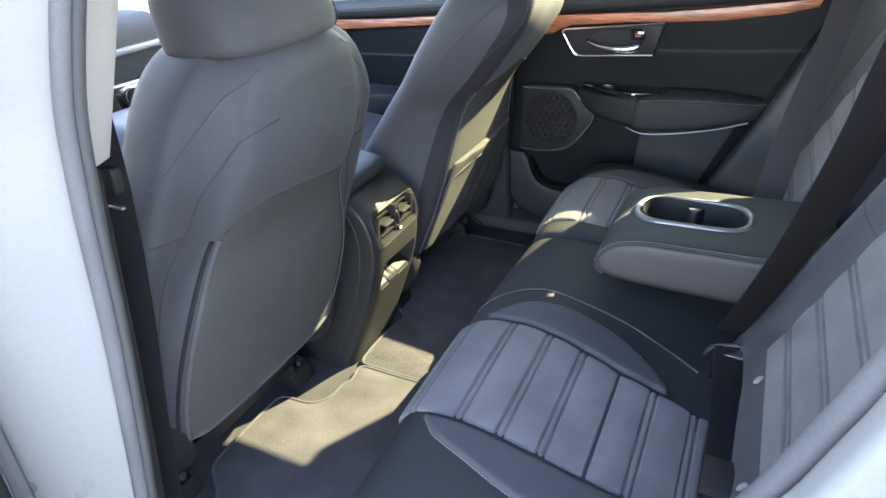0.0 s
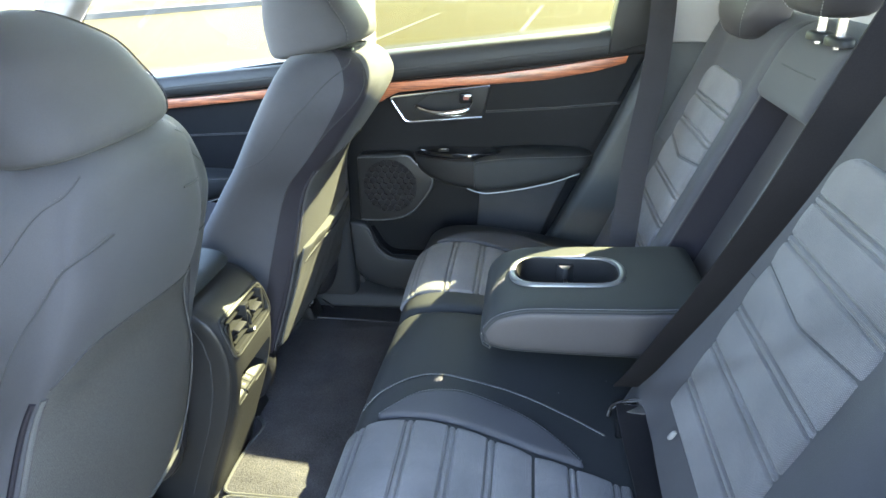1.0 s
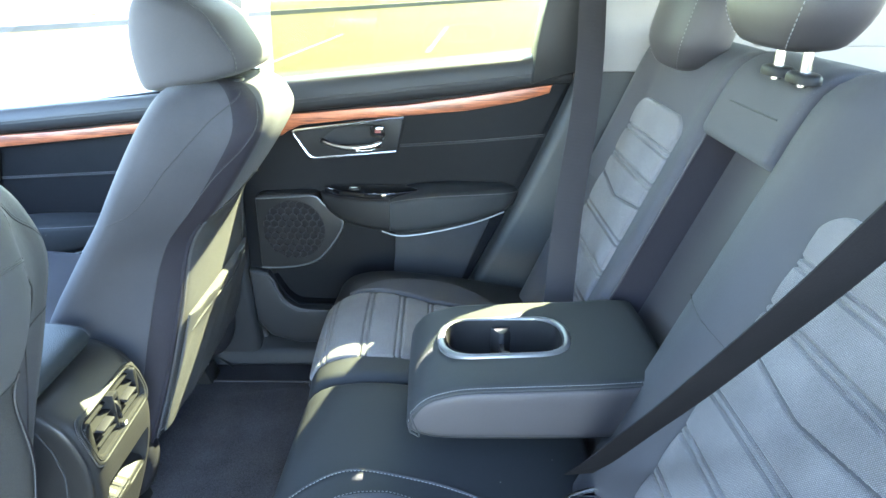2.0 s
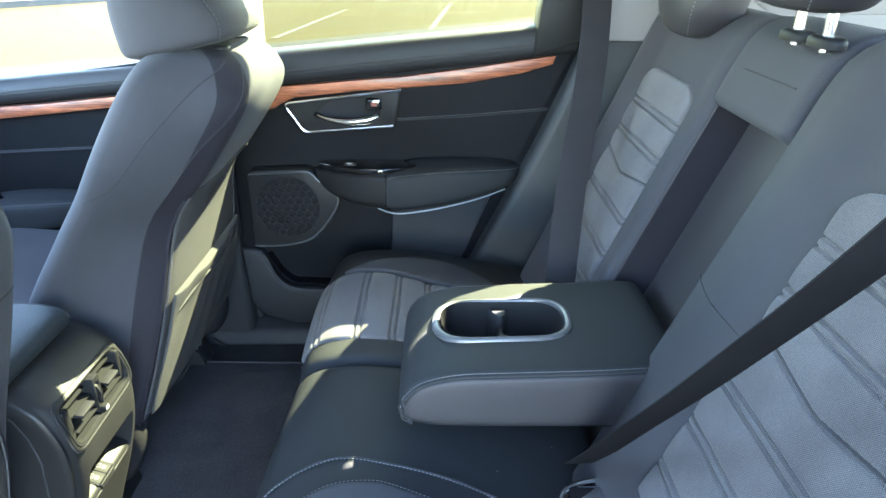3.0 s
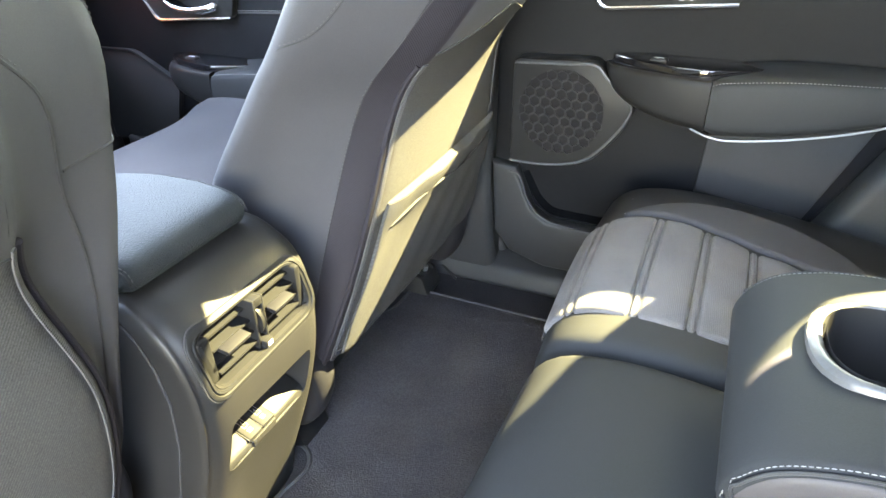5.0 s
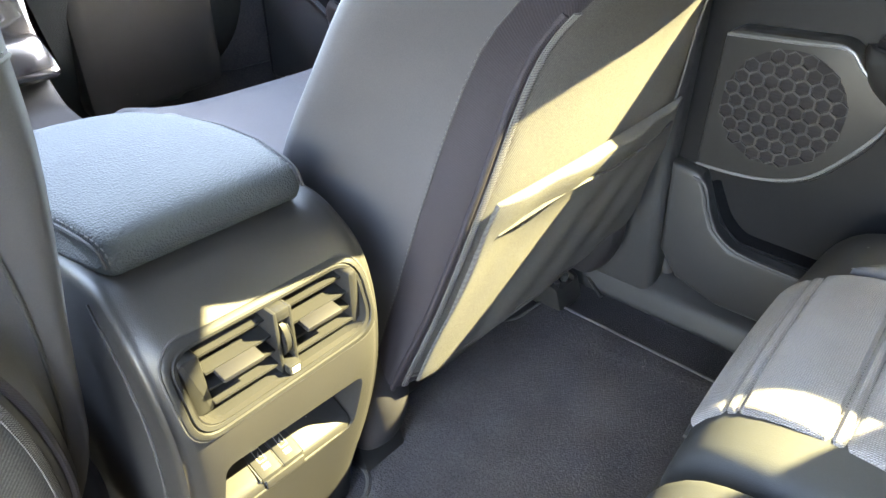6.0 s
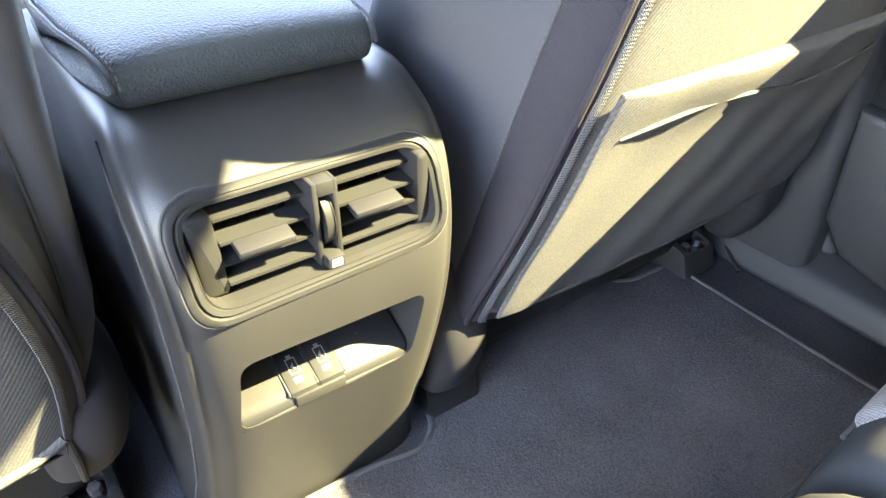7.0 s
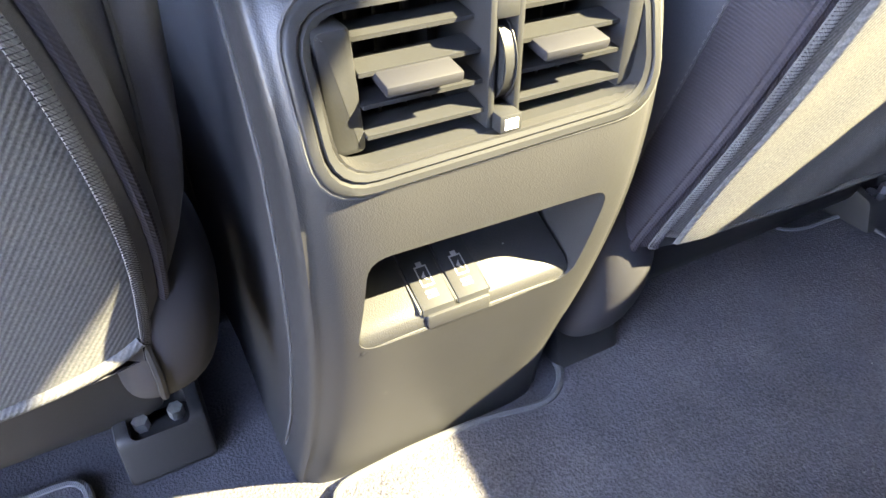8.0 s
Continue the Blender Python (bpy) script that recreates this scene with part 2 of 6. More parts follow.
def part(name, mesh, parent=None, label=""):
    """Links a mesh given in world places as one object, under a thing or a part."""
    ob = new(name, mesh)
    if parent is not None:
        ob.parent = parent
        if parent.parent is None:
            ob.matrix_parent_inverse = Matrix.Translation(parent.location).inverted()
    if label:
        tagged(ob, label)
    return ob


def thing(name, at, label, category, group="", kind=""):
    ob = new(name)
    ob.empty_display_size = 0.05
    ob.location = at
    return tagged(ob, label, category, group, kind)


def alone(name, mesh, label, category, group="", kind=""):
    return tagged(new(name, mesh), label, category, group, kind)


def setting(name, mesh, label):
    return tagged(new(name, mesh), label, kind="structure")


def grid(v, close_u=False, close_v=False):
    """Vertices and faces of an array of places nu x nv."""
    v = np.asarray(v, float)
    nu, nv = v.shape[:2]
    faces = []
    for i in range(nu if close_u else nu - 1):
        for j in range(nv if close_v else nv - 1):
            a, b = (i + 1) % nu, (j + 1) % nv
            faces.append((i * nv + j, a * nv + j, a * nv + b, i * nv + b))
    return v.reshape(-1, 3).tolist(), faces


def joined(*pieces):
    verts, faces = [], []
    for v, f in pieces:
        k = len(verts)
        verts += list(v)
        faces += [tuple(i + k for i in q) for q in f]
    return verts, faces


def curve(points, n, closed=False):
    """A smooth line through points (any dimension), n samples, even along its length."""
    p = np.asarray(points, float)
    q = np.vstack([p[-1], p, p[0], p[1]]) if closed else np.vstack([2 * p[0] - p[1], p, 2 * p[-1] - p[-2]])
    segs = len(p) if closed else len(p) - 1
    out = []
    for i in range(segs):
        a, b, c, d = q[i:i + 4]
        for t in np.linspace(0, 1, 24, endpoint=False):
            out.append(0.5 * (2 * b + (c - a) * t + (2 * a - 5 * b + 4 * c - d) * t * t + (3 * b - a - 3 * c + d) * t ** 3))
    out.append(p[0] if closed else p[-1])
    out = np.array(out)
    far = np.r_[0, np.cumsum(np.linalg.norm(np.diff(out, axis=0), axis=1))]
    s = np.linspace(0, far[-1], n + 1)[:-1] if closed else np.linspace(0, far[-1], n)
    return np.stack([np.interp(s, far, out[:, k]) for k in range(p.shape[1])], 1)


def spans(points, k, closed=True):
    """A smooth line through points with k samples from each point to the next."""
    p = np.asarray(points, float)
    q = np.vstack([p[-1], p, p[0], p[1]]) if closed else np.vstack([2 * p[0] - p[1], p, 2 * p[-1] - p[-2]])
    out = []
    for i in range(len(p) if closed else len(p) - 1):
        a, b, c, d = q[i:i + 4]
        for t in np.linspace(0, 1, k, endpoint=False):
            out.append(0.5 * (2 * b + (c - a) * t + (2 * a - 5 * b + 4 * c - d) * t * t + (3 * b - a - 3 * c + d) * t ** 3))
    if not closed:
        out.append(p[-1])
    return np.array(out)


def skin(ctrl, ku=4, kv=4):
    """Places of a smooth skin over rings of control points: ku steps from ring to ring, kv from point to point."""
    c = np.asarray(ctrl, float)
    rings = np.stack([spans(r, kv) for r in c])
    return np.stack([spans(rings[:, j], ku, False) for j in range(rings.shape[1])], 1)


def closed_skin(full):
    v, f = grid(full, False, True)
    n = full.shape[1]
    f.append(tuple(range(n)))
    f.append(tuple(len(v) - n + k for k in range(n)))
    return v, f


def blob(z_rows, n=2.6, k=12, ku=4, kv=3):
    """A rounded body from rows of (x, y, z, half depth, half width): rings of a squared ellipse."""
    a = np.linspace(0, 2 * np.pi, k, endpoint=False)
    c, s = np.cos(a), np.sin(a)
    px, py = np.sign(c) * np.abs(c) ** (2 / n), np.sign(s) * np.abs(s) ** (2 / n)
    return skin([[(x + dx * u, y + dy * w, z) for u, w in zip(px, py)] for x, y, z, dx, dy in z_rows], ku, kv)


def carve(mesh, *cutters, crisp=38):
    """The mesh with the cutters' bodies taken out of it."""
    for verts, faces in cutters:
        ob, knife = new("carved", mesh), new("knife", mesh_data("knife", verts, faces, mesh.materials[0], False))
        mod = ob.modifiers.new("cut", "BOOLEAN")
        mod.object, mod.operation, mod.solver = knife, "DIFFERENCE", "EXACT"
        done = bpy.data.meshes.new_from_object(ob.evaluated_get(bpy.context.evaluated_depsgraph_get()))
        for o in (ob, knife):
            bpy.data.objects.remove(o)
        mesh = done
    mesh.shade_smooth()
    mesh.set_sharp_from_angle(angle=radians(crisp))
    return mesh


def box(lo, hi, bevel=0.003, segs=2):
    bm = bmesh.new()
    bmesh.ops.create_cube(bm, size=1.0)
    for v in bm.verts:
        v.co = Vector([(lo[k] + hi[k]) / 2 + v.co[k] * (hi[k] - lo[k]) for k in range(3)])
    if bevel:
        bmesh.ops.bevel(bm, geom=list(bm.edges), offset=bevel, segments=segs, affect="EDGES", profile=0.5)
    bm.verts.index_update()
    out = [tuple(v.co) for v in bm.verts], [tuple(v.index for v in f.verts) for f in bm.faces]
    bm.free()
    return out


def prism(outline, plane, a, b, bevel=0.003, segs=2):
    """A flat outline pushed from a to b along the third axis. plane: "xz" (pushed along y), "xy" (z) or "yz" (x)."""
    put = {"xz": lambda p, w: (p[0], w, p[1]), "xy": lambda p, w: (p[0], p[1], w), "yz": lambda p, w: (w, p[0], p[1])}[plane]
    bm = bmesh.new()
    lows = [bm.verts.new(put(p, a)) for p in outline]
    highs = [bm.verts.new(put(p, b)) for p in outline]
    n = len(outline)
    bm.faces.new(lows)
    bm.faces.new(highs[::-1])
    for i in range(n):
        bm.faces.new((lows[i], highs[i], highs[(i + 1) % n], lows[(i + 1) % n]))
    bmesh.ops.recalc_face_normals(bm, faces=bm.faces)
    if bevel:
        rims = [e for e in bm.edges if (e.verts[0] in lows) == (e.verts[1] in lows)]
        bmesh.ops.bevel(bm, geom=rims, offset=bevel, segments=segs, affect="EDGES", profile=0.5)
    bmesh.ops.triangulate(bm, faces=[f for f in bm.faces if len(f.verts) > 4])
    bm.verts.index_update()
    out = [tuple(v.co) for v in bm.verts], [tuple(v.index for v in f.verts) for f in bm.faces]
    bm.free()
    return out


def rounded(outline, r, n=5):
    """The outline with its corners rounded."""
    p = [np.array(q, float) for q in outline]
    out = []
    for i in range(len(p)):
        a, b, c = p[i - 1], p[i], p[(i + 1) % len(p)]
        u, w = a - b, c - b
        lu, lw = np.linalg.norm(u), np.linalg.norm(w)
        d = min(r, lu * 0.49, lw * 0.49)
        s, e = b + u / lu * d, b + w / lw * d
        for t in np.linspace(0, 1, n):
            out.append(tuple((1 - t) ** 2 * s + 2 * t * (1 - t) * b + t * t * e))
    return out


def tube(path, r, n=8, closed=False, caps=True):
    p = np.asarray(path, float)
    m = len(p)
    if closed:
        tan = np.roll(p, -1, 0) - np.roll(p, 1, 0)
    else:
        tan = np.gradient(p, axis=0)
    tan /= np.linalg.norm(tan, axis=1)[:, None] + 1e-12
    ref = np.array((0, 0, 1.0)) if abs(tan[0][2]) < 0.9 else np.array((1.0, 0, 0))
    rad = np.full(m, r) if np.isscalar(r) else np.asarray(r)
    rings = []
    side = np.cross(tan[0], ref)
    for i in range(m):
        side = side - tan[i] * (side @ tan[i])
        side /= np.linalg.norm(side) + 1e-12
        up = np.cross(side, tan[i])
        a = np.linspace(0, 2 * np.pi, n, endpoint=False)
        rings.append(p[i] + rad[i] * (np.cos(a)[:, None] * side + np.sin(a)[:, None] * up))
    v, f = grid(np.array(rings), closed, True)
    if not closed and caps:
        f.append(tuple(range(n)))
        f.append(tuple(len(v) - n + k for k in range(n)))
    return v, f


def strap(path, across, width, thick):
    """A flat band along a path; across: its sideways direction, one for all or one a point."""
    p = np.asarray(path, float)
    w = np.broadcast_to(np.asarray(across, float), p.shape)
    w = w / np.linalg.norm(w, axis=1)[:, None]
    tan = np.gradient(p, axis=0)
    nrm = np.cross(tan, w)
    nrm /= np.linalg.norm(nrm, axis=1)[:, None] + 1e-12
    half, h = width / 2, thick / 2
    ring = [(-half, -h * 0.6), (-half + 0.002, -h), (0, -h), (half - 0.002, -h), (half, -h * 0.6), (half, h * 0.6), (half - 0.002, h), (0, h), (-half + 0.002, h), (-half, h * 0.6)]
    v, f = grid(np.stack([[p[i] + w[i] * a + nrm[i] * b for a, b in ring] for i in range(len(p))]), False, True)
    f.append(tuple(range(len(ring))))
    f.append(tuple(len(v) - len(ring) + k for k in range(len(ring))))
    return v, f


def stitches(path, dash=0.0035, gap=0.0022, r=0.0007):
    """Threads along a path, one short cord a stitch."""
    p = np.asarray(path, float)
    far = np.r_[0, np.cumsum(np.linalg.norm(np.diff(p, axis=0), axis=1))]
    at = lambda s: np.array([np.interp(s, far, p[:, k]) for k in range(3)])
    out, s = [], 0.0
    while s + dash < far[-1]:
        a, b = at(s), at(s + dash)
        out.append(tube([a, (a + b) / 2, b], [r * 0.6, r, r * 0.6], 5))
        s += dash + gap
    return joined(*out)


def boxed(profile, y0, y1, crown=0.006, r=0.008, puff=0.006, n=96, ny=12):
    """A boxed pad: a band with the given closed side profile (x, z) from y0 to y1 (numbers or functions of x), and two side panels.
    Returns the closed body, the two panels and the two seams."""
    f0 = y0 if callable(y0) else (lambda x: y0)
    f1 = y1 if callable(y1) else (lambda x: y1)
    c = curve(profile, n, True)
    t = np.roll(c, -1, 0) - np.roll(c, 1, 0)
    t /= np.linalg.norm(t, axis=1)[:, None]
    nrm = np.stack([t[:, 1], -t[:, 0]], 1)
    if ((c - c.mean(0)) * nrm).sum() < 0:
        nrm = -nrm
    rows = []
    for (x, z), (nx, nz) in zip(c, nrm):
        a, b = f0(x), f1(x)
        row = []
        for y in a + ease(ny, r, b - a):
            q = max(0.0, r - min(y - a, b - y))
            h = crown * max(0.0, nz) * (1 - ((2 * y - a - b) / (b - a)) ** 2) - (r - math.sqrt(max(0.0, r * r - q * q)))
            row.append((x + nx * h, y, z + nz * h))
        rows.append(row)
    rows = np.array(rows)
    mid = c.mean(0)
    ends, seams = [], []
    for k, sg in ((0, -1), (-1, 1)):
        rim = rows[:, k]
        loops = [[(mid[0] + (p[0] - mid[0]) * f, p[1] + sg * puff * math.sqrt(max(0.0, 1 - f ** 4)), mid[1] + (p[2] - mid[1]) * f) for p in rim] for f in (1.0, 0.985, 0.95, 0.88, 0.75, 0.55, 0.3, 0.02)]
        v, f = grid(np.array(loops), False, True)
        f.append(tuple(len(v) - n + i for i in range(n)))
        ends.append((v, f))
        seams.append(rows[:, 2 if k == 0 else -3])
    return joined(grid(rows, True, False), *ends), ends, seams


class Sheet:
    """A padded surface: a side profile in x and z, pushed across y, with the given bulge outwards."""

    def __init__(self, profile, bulge=None, flip=False):
        self.c = curve(profile, 400)
        self.far = np.r_[0, np.cumsum(np.linalg.norm(np.diff(self.c, axis=0), axis=1))]
        t = np.gradient(self.c, axis=0)
        t /= np.linalg.norm(t, axis=1)[:, None]
        self.n = np.stack([-t[:, 1], t[:, 0]], 1) * (-1 if flip else 1)
        self.bulge = bulge or (lambda s, y: 0.0)
        self.length = self.far[-1]

    def at(self, s, y, h=0.0):
        x, z = np.interp(s, self.far, self.c[:, 0]), np.interp(s, self.far, self.c[:, 1])
        nx, nz = np.interp(s, self.far, self.n[:, 0]), np.interp(s, self.far, self.n[:, 1])
        h = h + self.bulge(s, y)
        return (x + nx * h, y, z + nz * h)

    def s_of(self, axis, value, lo=0.0, hi=1e9):
        """Where along the profile x (0) or z (1) comes nearest to a value."""
        ok = (self.far >= lo) & (self.far <= hi)
        d = np.where(ok, np.abs(self.c[:, axis] - value), 1e9)
        return float(self.far[d.argmin()])


def ease(n, edge, total):
    """Steps from 0 to total that are fine within edge of both ends."""
    e = np.array([0, 0.08, 0.22, 0.42, 0.68, 1.0]) * edge
    return np.unique(np.r_[e, np.linspace(edge, total - edge, n), total - e])


def slab(sheet, s0, s1, y0, y1, thick=0.02, r=0.01, ns=30, ny=20, lift=0.0, groove=None):
    """A pad on a sheet between s0 and s1; y0, y1: numbers or functions of s. Its rims are rounded by r; groove(s, y) is cut into it."""
    f0 = y0 if callable(y0) else (lambda s: y0)
    f1 = y1 if callable(y1) else (lambda s: y1)
    ss = s0 + ease(ns, r, s1 - s0)
    top, low = [], []
    for s in ss:
        a, b = f0(s), f1(s)
        ys = a + ease(ny, min(r, (b - a) * 0.4), b - a)
        row, under = [], []
        for y in ys:
            du, dv = max(0, r - min(s - s0, s1 - s)), max(0, r - min(y - a, b - y))
            q = min(r, math.hypot(du, dv))
            h = lift - (r - math.sqrt(max(0, r * r - q * q)))
            if groove:
                h -= groove(s, y)
            row.append(sheet.at(s, y, h))
            under.append(sheet.at(s, y, lift - thick))
        top.append(row)
        low.append(under)
    top, low = np.array(top), np.array(low)
    rim = lambda g: np.concatenate([g[0, :], g[1:, -1], g[-1, -2::-1], g[-2:0:-1, 0]])
    return joined(grid(top), grid(low), grid(np.stack([rim(top), rim(low)]), False, True))


def pleats(lines, depth=0.0065, width=0.0030, gap=0.011, single=()):
    """A groove function: a pair of stitched grooves at each line, and one deep seam at each of single."""
    def cut(s, y):
        h = 0.0
        for q in lines:
            for o in (-gap / 2, gap / 2):
                h = max(h, depth * math.exp(-((s - q - o) / width) ** 2))
            h = max(h, 0.35 * depth * math.exp(-((s - q) / (gap * 1.6)) ** 2))
        for q in single:
            d = s - (q(y) if callable(q) else q)
            h = max(h, 1.5 * depth * math.exp(-(d / (width * 1.1)) ** 2), 0.5 * depth * math.exp(-(d / 0.018) ** 2))
        return h
    return cut

# ---- the car's shell: floor, sides, roof, openings ----
def belt_z(x):
    return 1.172 + 0.095 * (x + 0.475)


WINDOW_REAR = 0.175
SIDE_IN, SIDE_OUT = 0.80, 0.90      # half widths of the side walls


setting("floor", mesh_data("floor", *box((-1.75, -0.80, 0.33), (1.60, 0.80, 0.388), 0.004), M_CARPET), "dark carpeted car floor")
# raised rear footing under the bench
setting("floor_riser", mesh_data("floor_riser", *prism(rounded([(-0.30, 0.388), (-0.27, 0.50), (0.30, 0.56), (1.60, 0.58), (1.60, 0.30), (-0.30, 0.30)], 0.03), "xz", -0.79, 0.79, 0), M_CARPET), "dark carpeted step under the rear bench")


def side_wall(side):
    """A body side: sill, pillars and roof rail as one wall with window and door openings."""
    near = side < 0
    a, b = sorted((side * SIDE_IN, side * SIDE_OUT))
    name = "wall_near" if near else "wall_far"
    sill_top = 0.42
    pieces = [box((-1.75, a, 0.25), (1.6, b, sill_top), 0.01)]
    pieces.append(prism(rounded([(0.34, 0.40), (1.6, 0.40), (1.6, 1.30), (0.26, 1.26), (0.205, 1.12), (0.14, 0.97), (0.07, 0.80), (0.06, 0.55), (0.2, 0.42)], 0.03), "xz", a, b, 0.004))
    if not near:
        pieces.append(prism([(-1.75, 0.40), (0.1, 0.40), (0.1, 1.10), (0.2, belt_z(0.2) - 0.02), (-0.475, belt_z(-0.475) - 0.02), (-1.40, belt_z(-1.4) - 0.02), (-1.75, 1.0)], "xz", a + 0.02, b, 0))
    else:
        pieces.append(prism([(-1.75, 0.40), (-0.66, 0.40), (-0.60, 1.10), (-1.40, belt_z(-1.4) - 0.02), (-1.75, 1.0)], "xz", a + 0.02, b, 0))
    setting(name, mesh_data(name, *joined(*pieces), M_WHITE), "white painted steel body side of the car")


side_wall(1)
side_wall(-1)
# pale door shoulder ledge; colour cut to near-black against the sun on it
shoulder_rows = [[(x, y, belt_z(x) + dz) for y, dz in ((0.797, -0.060), (0.797, -0.019), (0.85, -0.014), (0.895, -0.010), (0.915, -0.016), (0.922, -0.060))] for x in np.linspace(-1.50, 0.215, 10)]
setting("trim_shoulder_far", mesh_data("trim_shoulder_far", *closed_skin(skin(shoulder_rows, 2, 3)), M_BELT), "door shoulder outside the glass, its colour darkened against the sun")


def pillar(name, foot, head, width, mt, label, deep=0.07):
    """A slanted pillar from (x, y, z) to (x, y, z)."""
    f, h = np.array(foot, float), np.array(head, float)
    rows = []
    for t in np.linspace(0, 1, 5):
        c = f + (h - f) * t
        w = width[0] + (width[1] - width[0]) * t
        rows.append([(c[0] + dx * w / 2, c[1] + dy * deep / 2, c[2]) for dx, dy in ((-1, -1), (-0.4, -1.15), (0.4, -1.15), (1, -1), (1, 1), (-1, 1))])
    v, fc = closed_skin(skin(rows, 2, 2))
    return setting(name, mesh_data(name, v, fc, mt), label)


ROOF_Y, ROOF_Z = 0.66, 1.643
for sd, nm in ((1, "far"), (-1, "near")):
    pillar("pillar_b_" + nm, (-0.552 if sd < 0 else -0.62, sd * 0.758, 1.190 if sd < 0 else 1.175), (-0.402 if sd < 0 else -0.52, sd * 0.685, 1.68), (0.11, 0.09), M_PALE, "pale greige upper trim of the middle pillar", 0.045)
    pillar("pillar_c_" + nm, (0.278, sd * 0.765, 1.16), (0.295, sd * 0.685, 1.68), (0.090, 0.084), M_PALE, "pale greige trim of the rear pillar")
    pillar("pillar_a_" + nm, (-1.62, sd * 0.78, 1.05), (-0.98, sd * 0.66, 1.66), (0.12, 0.10), M_PALE, "pale greige trim of the windscreen pillar")
    pillar("pillar_d_" + nm, (1.45, sd * 0.70, 1.15), (1.20, sd * 0.62, 1.66), (0.16, 0.14), M_PALE, "pale greige trim of the tail pillar")
    rail = np.array([[(x, sd * (ROOF_Y + dy), ROOF_Z + dz) for dy, dz in ((-0.035, 0.05), (-0.03, 0.015), (0.0, 0.0), (0.05, 0.005), (0.09, 0.04), (0.06, 0.10))] for x in np.linspace(-1.05, 1.3, 12)])
    setting("roof_rail_" + nm, mesh_data("roof_rail_" + nm, *closed_skin(np.stack([spans(r, 2) for r in rail])), M_WHITE), "white roof rail over the side doors")
roof = np.array([[(x, y, 1.735 - 0.055 * (y / 0.7) ** 2 - 0.05 * max(0, (x - 0.4)) ** 2 - 0.10 * max(0, -0.75 - x) ** 2) for y in np.linspace(-0.70, 0.70, 15)] for x in np.linspace(-1.08, 1.35, 20)])
setting("ceiling", mesh_data("ceiling", *joined(grid(roof), grid(roof + np.array((0, 0, 0.03))))
                             , M_HEAD), "grey fabric headliner")
# unseen; added to stop sky light leaking in between windscreen and ceiling
setting("trim_header", mesh_data("trim_header", *box((-1.13, -0.66, 1.615), (-1.04, 0.66, 1.74), 0.02), M_HEAD), "unseen grey trim closing the gap over the windscreen")

# dark frame behind the rear side window
frame_far = [(0.125, 1.16), (0.132, 1.25), (0.142, 1.31), (0.160, 1.386), (0.193, 1.467), (0.225, 1.66), (0.265, 1.66), (0.27, 1.20)]
setting("trim_window_far", mesh_data("trim_window_far", *prism(frame_far, "xz", 0.705, 0.785, 0.006), M_PLAIN), "dark frame behind the rear side window")
arch_far = [(0.28, 1.61), (0.345, 1.588), (0.42, 1.546), (0.458, 1.508), (0.478, 1.44), (0.50, 1.37), (0.54, 1.30), (0.62, 1.25), (1.45, 1.25), (1.45, 1.68), (0.30, 1.68)]
setting("trim_quarter_far", mesh_data("trim_quarter_far", *prism(arch_far, "xz", 0.66, 0.70, 0.006), M_PALE), "pale trim round the quarter window")


quarter_low = rounded([(0.250, 1.195), (0.252, 1.36), (0.45, 1.36), (0.56, 1.29), (1.45, 1.27), (1.45, 1.195)], 0.01)
setting("trim_quarter_low_far", mesh_data("trim_quarter_low_far", *prism(quarter_low, "xz", 0.664, 0.697, 0.005), M_PALE), "pale trim below the quarter window")


def pane(name, outline, y_low, y_high, z_low, z_high, mt, label):
    """A thin leaning side window."""
    def lean(x, z, t):
        y = y_low + (y_high - y_low) * (z - z_low) / (z_high - z_low)
        return (x, y + t, z)
    n = len(outline)
    v = [lean(x, z, 0) for x, z in outline] + [lean(x, z, 0.004 * math.copysign(1, y_low)) for x, z in outline]
    f = [tuple(range(n)), tuple(range(2 * n - 1, n - 1, -1))] + [(i, (i + 1) % n, n + (i + 1) % n, n + i) for i in range(n)]
    ob = setting(name, mesh_data(name, v, f, mt, False), label)
    return ob


pane("window_1", [(-0.50, belt_z(-0.50) - 0.02), (WINDOW_REAR, belt_z(WINDOW_REAR) - 0.02), (0.207, 1.665), (-0.454, 1.665)], 0.79, 0.69, 1.17, 1.63, G_TINT, "tinted privacy glass of the rear side window")
pane("window_2", [(-1.50, belt_z(-1.50) - 0.02), (-0.59, belt_z(-0.59) - 0.02), (-0.515, 1.665), (-1.0, 1.665)], 0.79, 0.69, 1.10, 1.63, G_CLEAR, "clear glass of the front side window")
pane("window_3", [(-1.50, belt_z(-1.50) - 0.02), (-0.62, belt_z(-0.62) - 0.02), (-0.515, 1.665), (-1.0, 1.665)], -0.79, -0.69, 1.10, 1.63, G_CLEAR, "clear glass of the driver's side window")
pane("window_4", [(0.28, 1.24), (0.66, 1.24), (0.58, 1.38), (0.48, 1.50), (0.30, 1.62)], 0.79, 0.69, 1.17, 1.63, G_TINT, "tinted quarter window behind the rear door")
setting("window_5", mesh_data("window_5", *grid(np.array([[(-1.68, -0.72, 1.02), (-1.68, 0.72, 1.02)], [(-1.08, -0.62, 1.64), (-1.08, 0.62, 1.64)]])), G_CLEAR, False), "clear windscreen").visible_shadow = False
setting("window_6", mesh_data("window_6", *grid(np.array([[(1.58, -0.60, 1.18), (1.58, 0.60, 1.18)], [(1.34, -0.56, 1.60), (1.34, 0.56, 1.60)]])), G_TINT, False), "tinted tailgate window").visible_shadow = False
